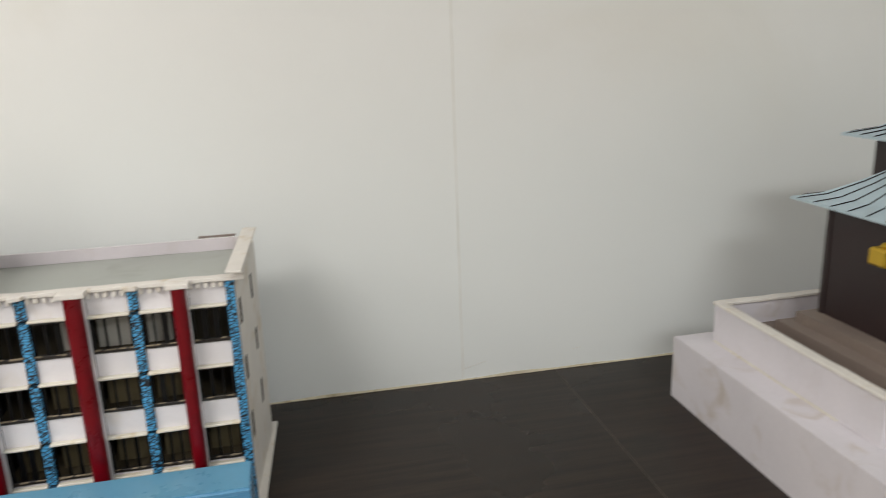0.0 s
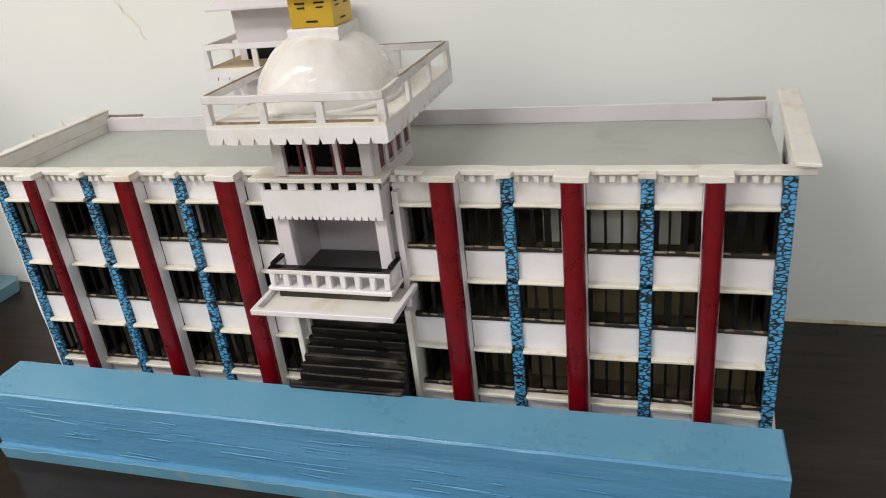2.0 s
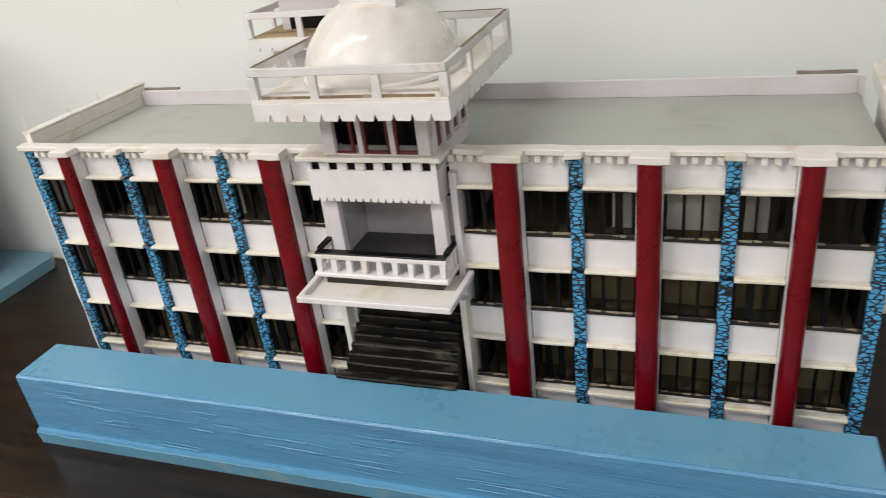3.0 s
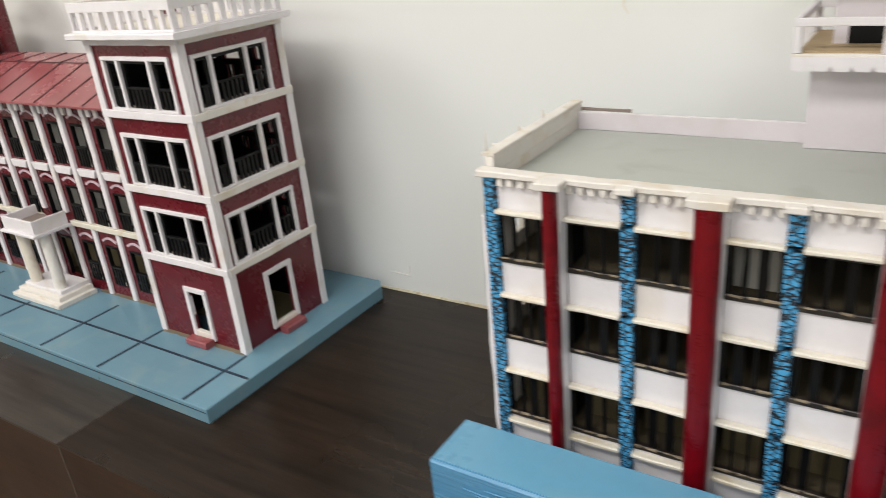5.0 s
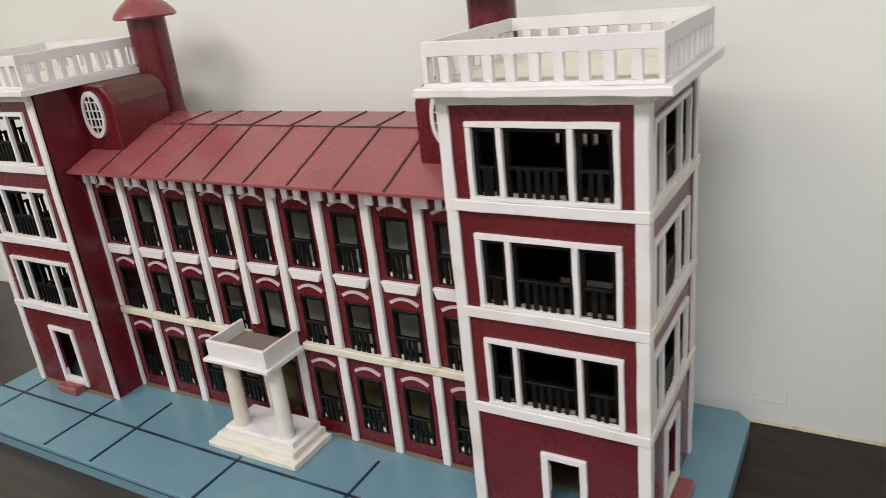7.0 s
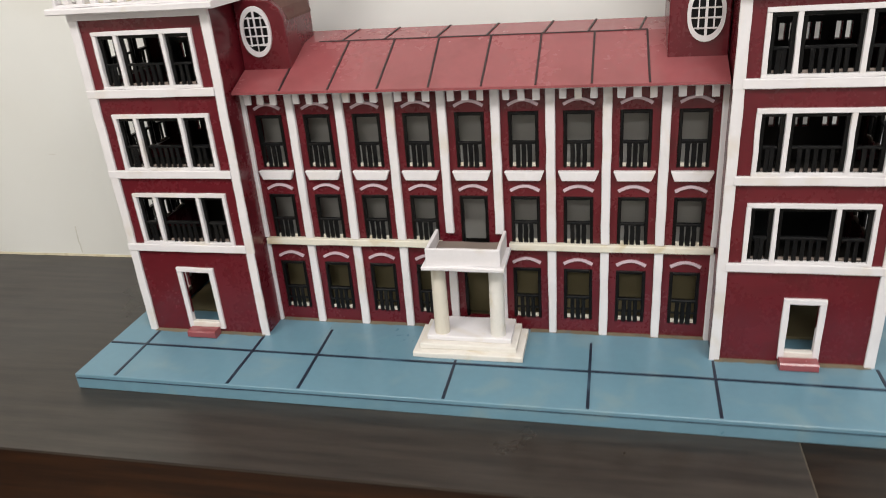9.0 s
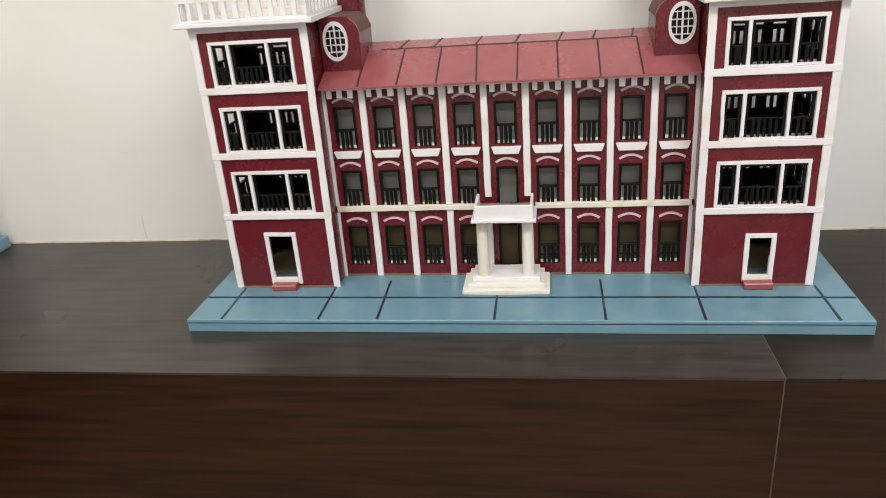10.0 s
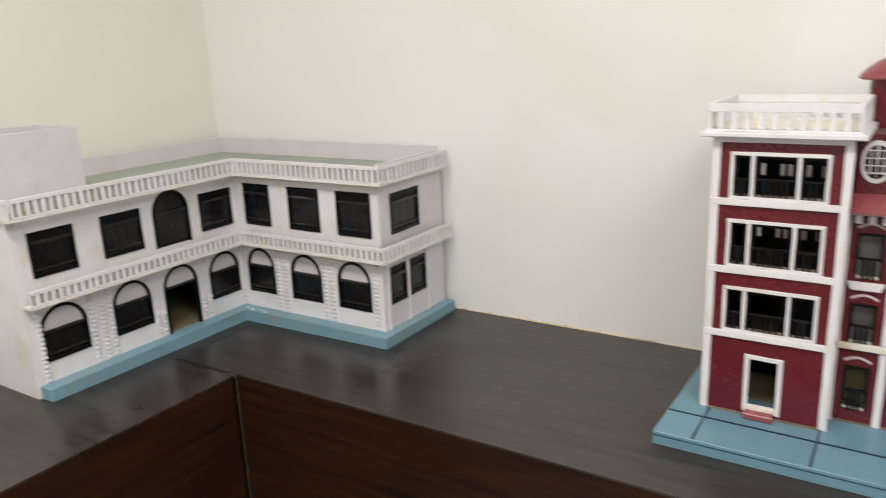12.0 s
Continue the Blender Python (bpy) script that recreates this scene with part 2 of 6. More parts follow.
def wavering(bm, size, ax, b, worn):
    """A long strip cut by hand: chamfered, its edges wandering along the length."""
    p, q = [k for k in range(3) if k != ax]
    hp, hq, ln_ = size[p] / 2, size[q] / 2, size[ax]
    n = max(3, min(28, int(ln_ / 0.026)))
    amp = min(worn * 0.6, 0.13 * min(size[p], size[q]))
    rows = []
    for k in range(n + 1):
        e = [rng.uniform(-amp, amp) for _ in range(4)]
        rect = ((-hp + e[0] + b, -hq + e[1]), (hp + e[2] - b, -hq + e[1]), (hp + e[2], -hq + e[1] + b), (hp + e[2], hq + e[3] - b),
                (hp + e[2] - b, hq + e[3]), (-hp + e[0] + b, hq + e[3]), (-hp + e[0], hq + e[3] - b), (-hp + e[0], -hq + e[1] + b))
        row = []
        for c, d in rect:
            co = [0.0, 0.0, 0.0]
            co[ax], co[p], co[q] = -ln_ / 2 + ln_ * k / n, c, d
            row.append(bm.verts.new(co))
        rows.append(row)
    for a, c in zip(rows, rows[1:]):
        for k in range(8):
            bm.faces.new((a[k], a[(k + 1) % 8], c[(k + 1) % 8], c[k]))
    bm.faces.new(rows[0])
    bm.faces.new(rows[-1][::-1])
    bmesh.ops.recalc_face_normals(bm, faces=bm.faces)


def box(parent, name, x0, x1, y0, y1, z0, z1, mat, label="", bev=0.0007, worn=0.0008, turn=0.0, kind=""):
    """A hand-cut block: softened edges, corners a little off."""
    dx, dy, dz = abs(x1 - x0), abs(y1 - y0), abs(z1 - z0)
    key = (round(dx, 4), round(dy, 4), round(dz, 4), mat.name, rng.randrange(3), bev)
    me = CACHE.get(key)
    if not me:
        bm = bmesh.new()
        b = min(bev, 0.3 * min(dx, dy, dz))
        size = (dx, dy, dz)
        ax = size.index(max(size))
        if b > 0.0002 and worn and 0.03 < size[ax] < 1.3:
            wavering(bm, size, ax, b, worn)
        else:
            bmesh.ops.create_cube(bm, size=1.0)
            for v in bm.verts:
                v.co = Vector((v.co.x * dx, v.co.y * dy, v.co.z * dz)) + Vector([rng.uniform(-worn, worn) for _ in range(3)])
            if b > 0.0002:
                bmesh.ops.bevel(bm, geom=bm.edges[:], offset=b, segments=1, affect="EDGES")
        me = bpy.data.meshes.new(name)
        bm.to_mesh(me)
        bm.free()
        me.materials.append(mat)
        CACHE[key] = me
    ob = part(name, me, mat, parent, label, ((x0 + x1) / 2, (y0 + y1) / 2, (z0 + z1) / 2), kind)
    if turn:
        ob.rotation_euler = (0, 0, radians(turn))
    return ob


def lathe(parent, name, cx, cy, prof, mat, seg=28, label=""):
    """A turned shape from (radius, height) pairs."""
    key = ("lathe", tuple(prof), seg, mat.name)
    z0, z1 = min(p[1] for p in prof), max(p[1] for p in prof)
    me = CACHE.get(key)
    if not me:
        vs, fs = [], []
        for r, z in prof:
            vs += [(r * math.cos(2 * math.pi * k / seg), r * math.sin(2 * math.pi * k / seg), z - (z0 + z1) / 2) for k in range(seg)]
        for a in range(len(prof) - 1):
            fs += [(a * seg + k, a * seg + (k + 1) % seg, (a + 1) * seg + (k + 1) % seg, (a + 1) * seg + k) for k in range(seg)]
        fs += [tuple(range(seg))[::-1], tuple(range((len(prof) - 1) * seg, len(prof) * seg))]
        me = bpy.data.meshes.new(name)
        me.from_pydata(vs, [], fs)
        me.shade_smooth()
        me.set_sharp_from_angle(angle=radians(40))
        me.materials.append(mat)
        CACHE[key] = me
    return part(name, me, mat, parent, label, (cx, cy, (z0 + z1) / 2))


def prism(parent, name, pts, o, u, v, n, depth, mat, label="", bev=0.0):
    """A flat outline pts (along u and v from o), given thickness depth against n."""
    o, u, v, n = (Vector(a) for a in (o, u, v, n))
    bm = bmesh.new()
    a = [bm.verts.new(o + u * p + v * q) for p, q in pts]
    b = [bm.verts.new(o + u * p + v * q - n * depth) for p, q in pts]
    bm.faces.new(a)
    bm.faces.new(b[::-1])
    for k in range(len(pts)):
        bm.faces.new((a[k], b[k], b[(k + 1) % len(pts)], a[(k + 1) % len(pts)]))
    if bev:
        bmesh.ops.bevel(bm, geom=bm.edges[:], offset=bev, segments=1, affect="EDGES")
    return part(name, bm, mat, parent, label)


def holed(parent, name, o, u, v, n, wide, high, holes, depth, mat, label="", arch=()):
    """A wall with openings cut through it. holes: (u0, v0, u1, v1); arch: the holes, by number, whose tops are round."""
    o, u, v, n = (Vector(a) for a in (o, u, v, n))
    us = sorted({0.0, wide, *(h[0] for h in holes), *(h[2] for h in holes)})
    vs = sorted({0.0, high, *(h[1] for h in holes), *(h[3] for h in holes)})
    solid = lambda i, j: 0 <= i < len(us) - 1 and 0 <= j < len(vs) - 1 and not any(
        h[0] - 1e-6 <= us[i] and us[i + 1] <= h[2] + 1e-6 and h[1] - 1e-6 <= vs[j] and vs[j + 1] <= h[3] + 1e-6 for h in holes)
    bm = bmesh.new()
    seen = {}

    def vert(p, q, back):
        key = (round(p, 5), round(q, 5), back)
        if key not in seen:
            seen[key] = bm.verts.new(o + u * p + v * q - n * (depth if back else 0))
        return seen[key]

    for i in range(len(us) - 1):
        for j in range(len(vs) - 1):
            if not solid(i, j):
                continue
            ring = [(us[i], vs[j]), (us[i + 1], vs[j]), (us[i + 1], vs[j + 1]), (us[i], vs[j + 1])]
            bm.faces.new([vert(*p, 0) for p in ring])
            bm.faces.new([vert(*p, 1) for p in ring[::-1]])
            for (a, b), (di, dj) in zip(((0, 1), (1, 2), (2, 3), (3, 0)), ((0, -1), (1, 0), (0, 1), (-1, 0))):
                if not solid(i + di, j + dj):
                    bm.faces.new((vert(*ring[a], 0), vert(*ring[a], 1), vert(*ring[b], 1), vert(*ring[b], 0)))
    for k in arch:
        a0, _, a1, top = holes[k]
        r, c = (a1 - a0) / 2, (a0 + a1) / 2
        arc = [(c - r * math.cos(math.pi * s / 12), top - r + r * math.sin(math.pi * s / 12)) for s in range(13)]
        for (p, q), (p2, q2) in zip(arc, arc[1:]):
            f = [bm.verts.new(o + u * s + v * t - n * 0.0) for s, t in ((p, q), (p2, q2), (p2, top), (p, top))]
            g = [bm.verts.new(o + u * s + v * t - n * depth) for s, t in ((p, q), (p2, q2), (p2, top), (p, top))]
            for quad in (f, g[::-1], (f[0], g[0], g[1], f[1])):
                try:
                    bm.faces.new(quad)
                except ValueError:
                    pass
    return part(name, bm, mat, parent, label)


def bow(parent, name, c, half, base, rise, wide, o, u, v, n, depth, mat, label="", seg=8):
    """A curved moulding over an opening."""
    up = [(c - half + 2 * half * k / seg, base + rise * math.sin(math.pi * (0.12 + 0.76 * k / seg)) + wide) for k in range(seg + 1)]
    dn = [(c - half * 0.9 + 1.8 * half * k / seg, base + rise * math.sin(math.pi * (0.12 + 0.76 * k / seg))) for k in range(seg + 1)]
    return prism(parent, name, up + dn[::-1], o, u, v, n, depth, mat, label)


X, Y, Z = Vector((1, 0, 0)), Vector((0, 1, 0)), Vector((0, 0, 1))

# ---- the room ----
XW, YW, XE, YS = -4.42, 1.289, 2.7, -3.3
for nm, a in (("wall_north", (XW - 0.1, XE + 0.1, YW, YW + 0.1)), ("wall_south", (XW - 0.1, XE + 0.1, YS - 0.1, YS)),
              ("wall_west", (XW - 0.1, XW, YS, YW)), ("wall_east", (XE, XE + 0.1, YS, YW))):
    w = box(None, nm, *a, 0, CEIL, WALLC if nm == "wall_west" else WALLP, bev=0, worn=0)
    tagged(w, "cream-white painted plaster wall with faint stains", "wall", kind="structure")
tagged(box(None, "floor", XW - 0.1, XE + 0.1, YS - 0.1, YW + 0.1, -0.1, 0, FLOORM, bev=0, worn=0), "brown vinyl floor of the display room", "floor", kind="structure")
tagged(box(None, "ceiling", XW - 0.1, XE + 0.1, YS - 0.1, YW + 0.1, CEIL, CEIL + 0.1, CEILP, bev=0, worn=0), "plain white ceiling", "ceiling", kind="structure")
for lx, ly, lw, lc in LAMPS:
    lamp = thing("ceiling_light", (lx, ly, CEIL), "white ceiling panel light with a bright diffuser", "ceiling light", group="ceiling lights")
    box(lamp, "housing", lx - 0.6, lx + 0.6, ly - 0.3, ly + 0.3, CEIL - 0.05, CEIL, CEILP, bev=0.004)
    box(lamp, "diffuser", lx - 0.58, lx + 0.58, ly - 0.28, ly + 0.28, CEIL - 0.07, CEIL - 0.05, LENS, bev=0.003)

# hairline joint and chips in the plaster, caulk along the counter


def crack(name, pts, wide, y, mat, label):
    bm = bmesh.new()
    rows = []
    for k, (px, pz) in enumerate(pts):
        wv = wide * rng.uniform(0.6, 1.3)
        rows.append([bm.verts.new((px + s * wv, y + d, pz + s * wv * 0.4)) for s, d in ((-0.5, 0), (0.5, 0), (0.5, 0.003), (-0.5, 0.003))])
    for a, b in zip(rows, rows[1:]):
        for k in range(4):
            bm.faces.new((a[k], a[(k + 1) % 4], b[(k + 1) % 4], b[k]))
    bm.faces.new(rows[0])
    bm.faces.new(rows[-1][::-1])
    tagged(part(name, bm, mat), label, "wall mark", kind="structure")


CRACKM = paint("plaster_crack", (0.74, 0.72, 0.66), 0.8, 0.15, None, 0, 60, 0.2)
crack("wall_joint", [(0.337 - 0.0002 * k + rng.uniform(-0.0006, 0.0006), 0.757 + 0.045 * k) for k in range(26)], 0.0016, YW - 0.0012, CRACKM, "hairline vertical joint in the painted wall")
crack("wall_joint", [(-3.149 + rng.uniform(-0.0008, 0.0008), 0.757 + 0.009 * k) for k in range(8)], 0.0016, YW - 0.0012, CRACKM, "short crack in the wall above the counter")
crack("wall_scratch", [(-1.60 + 0.012 * k, 0.787 + rng.uniform(-0.001, 0.002)) for k in range(5)], 0.0012, YW - 0.0012, CRACKM, "small scratch in the wall paint")
crack("wall_scratch", [(-1.556 + rng.uniform(-0.001, 0.001), 0.785 + 0.006 * k) for k in range(5)], 0.0010, YW - 0.0012, CRACKM, "small scratch in the wall paint")
crack("wall_scratch", [(-3.16 + 0.006 * k, 0.983) for k in range(4)], 0.0012, YW - 0.0012, CRACKM, "small scratch in the wall paint")
crack("wall_scratch", [(0.33 + 0.012 * k, 0.775 + 0.003 * k) for k in range(6)], 0.0016, YW - 0.0012, CRACKM, "lifted flake of wall paint")
crack("wall_scratch", [(0.60 + 0.006 * k, 0.795 + 0.001 * k) for k in range(4)], 0.0014, YW - 0.0012, CRACKM, "lifted flake of wall paint")
STAINM = paint("yellow_wall_stain", (0.83, 0.79, 0.69), 0.7, 0.08, (0.85, 0.84, 0.80), 0.9, 20, 0.05, stain_scale=25)
for s in range(3):
    crack("wall_stain", [(-1.180 + 0.006 * k + 0.010 * s + rng.uniform(-0.004, 0.004), 1.340 - 0.011 * k - 0.012 * s) for k in range(4 + s)], 0.0022, YW - 0.0011, STAINM, "faint yellow stain in the wall paint")
bm = bmesh.new()
prev = None
for k in range(240):
    px, hh = XW + 0.01 + (XE - XW - 0.02) * k / 239, 0.003 + 0.0045 * noise.noise((k * 0.21, 0.0, 0.0))
    ring = [bm.verts.new(p) for p in ((px, YW - 0.0035, 0.7502), (px, YW - 0.002, 0.7502 + max(hh, 0.0015)), (px, YW + 0.002, 0.7502 + max(hh, 0.0015) + 0.001))]
    if prev:
        bm.faces.new((prev[0], ring[0], ring[1], prev[1]))
        bm.faces.new((prev[1], ring[1], ring[2], prev[2]))
    prev = ring
tagged(part("trim", bm, CAULK), "chipped yellowed caulk along the counter's back", "trim", kind="structure")

# ---- counter ----
TOP, FY, FX = 0.75, 0.681, -3.75
JOINT = paint("dull_joint_filler", (0.075, 0.062, 0.05), 0.6, 0.3, (0.03, 0.025, 0.02), 0.7, 30, 0.2, stain_scale=20)
FILLER = paint("pale_joint_filler", (0.105, 0.086, 0.066), 0.6, 0.3, (0.03, 0.025, 0.02), 0.8, 30, 0.2, stain_scale=16)
counter = thing("display_counter", (-1.0, 0.98, 0), "L-shaped dark espresso laminate display counter along the walls", "counter")
for x0, x1 in ((-3.95, -1.7805), (-1.7785, 0.554), (0.556, XE - 0.002)):
    box(counter, "countertop", x0, x1, FY, YW - 0.001, TOP - 0.0045, TOP, TOPD if x0 < -3 else TOPM, "espresso laminate top", bev=0.0, worn=0)
box(counter, "countertop", XW + 0.001, -3.951, FY - 0.0105, YW - 0.001, TOP - 0.0045, TOP, TOPD, "espresso laminate top", bev=0.0, worn=0)
box(counter, "countertop", XW + 0.001, FX, -2.4, FY - 0.0115, TOP - 0.0045, TOP, TOPD, "espresso laminate top", bev=0.0, worn=0)
for x0, x1 in ((FX - 0.03, -1.7812), (-1.7788, 0.5535), (0.5565, XE - 0.002)):
    box(counter, "front_panel", x0, x1, FY + 0.001, FY + 0.022, 0.0, TOP - 0.0048, FRONTM, "dark walnut laminate panel", bev=0.0, worn=0)
box(counter, "front_panel", FX - 0.022, FX - 0.001, -2.4, FY - 0.013, 0.0, TOP - 0.0048, FRONTS, "dark walnut laminate panel", bev=0.0, worn=0)
box(counter, "joint_strip", FX - 0.0012, FX + 0.0001, FY - 0.003, FY - 0.0005, 0.0, TOP - 0.0055, JOINT, "pale chipped edge of the panel joint", bev=0.0003, worn=0.0004)
box(counter, "joint_strip", -1.7812, -1.7788, FY + 0.0004, FY + 0.003, 0.0, TOP - 0.0055, JOINT, "pale chipped edge of the panel joint", bev=0.0003, worn=0.0003)
for x0 in (-1.7805, 0.554):
    box(counter, "joint_strip", x0, x0 + 0.002, FY + 0.002, YW - 0.003, TOP - 0.0044, TOP - 0.0006, FILLER, "pale filler in the top's joint", bev=0, worn=0.0003)
box(counter, "joint_strip", -3.95, FX, FY - 0.0112, FY - 0.0002, TOP - 0.0045, TOP - 0.0015, DKBROWN, "", bev=0, worn=0)


# ---- maroon model ----
def balustrade(parent, x0, x1, y0, y1, z0, z1, pitch, mat, name="balustrade", wide=0.5, sides="NSEW", th=0.006, top=0.012, bottom=0.006):
    """Hand-cut card railing round a roof: solid top and bottom strip, an upright part for each baluster."""
    for sd in sides:
        if sd in "NS":
            yy = y0 if sd == "S" else y1 - th
            a, b, lay = x0, x1, lambda p, q, zz0, zz1, nm, own: box(own, nm, p, q, yy, yy + th, zz0, zz1, mat, bev=0.0005)
        else:
            xx = x0 if sd == "W" else x1 - th
            a, b, lay = y0 + th, y1 - th, lambda p, q, zz0, zz1, nm, own: box(own, nm, xx, xx + th, p, q, zz0, zz1, mat, bev=0.0005)
        rail = lay(a, b, z1 - top, z1, name, parent)
        lay(a, b, z0, z0 + bottom, "bottom_rail", rail)
        cnt = max(2, round((b - a) / pitch))
        step = (b - a) / cnt
        for k in range(cnt + 1):
            c = a + step * k
            h = step * wide / 2
            lay(max(a, c - h), min(b, c + h), z0 + bottom, z1 - top, "baluster", rail)


def lights3(parent, o, u, n, w, z0, z1, fracs=(0.235, 0.70)):
    """A white three-light window frame with black glazing bars and a black railing, in an opening of width w from o."""
    o, u, n = Vector(o), Vector(u), Vector(n)

    def bar(name, a, b, c, d, front, back, mat, own, label=""):
        p, q = o + u * a - n * back, o + u * b + n * front
        return box(own, name, min(p.x, q.x), max(p.x, q.x), min(p.y, q.y), max(p.y, q.y), c, d, mat, label, bev=0.0005)

    f = 0.006
    win = bar("window_frame", 0, w, z1 - f, z1, 0.004, 0.003, WHITE, parent, "white painted window frame")
    bar("sill", 0, w, z0, z0 + f * 0.7, 0.004, 0.003, WHITE, win)
    bar("jamb", 0, f, z0 + f * 0.7, z1 - f, 0.004, 0.003, WHITE, win)
    bar("jamb", w - f, w, z0 + f * 0.7, z1 - f, 0.004, 0.003, WHITE, win)
    for fr in fracs:
        bar("mullion", w * fr - 0.003, w * fr + 0.003, z0 + f * 0.7, z1 - f, 0.004, 0.003, WHITE, win)
    cuts = [f, w * fracs[0] - 0.003, w * fracs[0] + 0.003, w * fracs[1] - 0.003, w * fracs[1] + 0.003, w - f]
    zr = z0 + (z1 - z0) * 0.40
    for k in range(3):
        a, b = cuts[2 * k], cuts[2 * k + 1]
        t = 0.0055
        bar("glazing_bar", a, b, z1 - f - t, z1 - f, -0.001, 0.006, BLACK, win)
        bar("glazing_bar", a, a + t, z0 + f, z1 - f - t, -0.001, 0.006, BLACK, win)
        bar("glazing_bar", b - t, b, z0 + f, z1 - f - t, -0.001, 0.006, BLACK, win)
        bar("handrail", a + t, b - t, zr, zr + 0.0032, 0.0, 0.007, SLATE, win)
        bar("bottom_rail", a + t, b - t, z0 + f * 0.7, z0 + f + 0.002, -0.003, 0.007, STONE, win, "brown sill strip")
        m = 2 if k != 1 else 5
        for j in range(m):
            c = a + t + (b - a - 2 * t) * (j + 1) / (m + 1)
            bar("baluster", c - 0.0027, c + 0.0027, z0 + f * 0.7, zr, 0.0, 0.0028, SLATE, win)


MB = 0.776
maroon = thing("maroon_building_model", (-2.214, 0.9625, 0.75), "maroon and white card model of a towered three-storey hall", "building model", rz=-0.45)
gx0, gx1, gy0, gy1 = -2.821, -1.600, 0.82, 1.272
board = prism(maroon, "base_board", [(gx0, gy0), (gx1, gy0), (gx1, gy1 - 0.02), (gx1 - 0.018, gy1), (gx0, gy1)], (0, 0, MB), X, Y, Z, MB - 0.7502, BASEBLUE, "dusty blue painted base board", bev=0.0008)
LINE = paint("navy_line_paint", (0.012, 0.02, 0.04), 0.4, 0.3, (0.06, 0.12, 0.18), 0.6, 50, 0.1)
for lx in (-2.752, -2.563, -2.451, -2.236, -2.04, -1.872, -1.655):
    jut = rng.uniform(-0.006, 0.006)
    y_end = 0.955 if lx in (-2.752, -2.563, -1.872, -1.655) else (0.918 if lx == -2.236 else 0.985)
    prism(board, "painted_line", [(lx - 0.0022, gy0 + 0.003), (lx + 0.0022, gy0 + 0.003), (lx + jut + 0.0018, y_end), (lx + jut - 0.0018, y_end)], (0, 0, MB + 0.0012), X, Y, Z, 0.0016, LINE)
prism(board, "painted_line", [(gx0 + 0.003, 0.911), (-2.3, 0.9075), (-1.9, 0.908), (gx1 - 0.003, 0.905), (gx1 - 0.003, 0.9088), (-1.9, 0.9115), (-2.3, 0.911), (gx0 + 0.003, 0.9145)], (0, 0, MB + 0.0016), X, Y, Z, 0.002, LINE)
box(board, "painted_line", gx0 + 0.002, gx1 - 0.002, gy0 - 0.0006, gy0 + 0.0006, MB - 0.0075, MB - 0.0062, LINE, bev=0, worn=0.0002)

TY0, TY1 = 0.9625, 1.163
MX_IN = (-2.755, -1.671)
BANDS0 = (0.918, 1.041, 1.165)
ROWS0 = ((0.930, 1.016), (1.053, 1.140), (1.177, 1.2595))


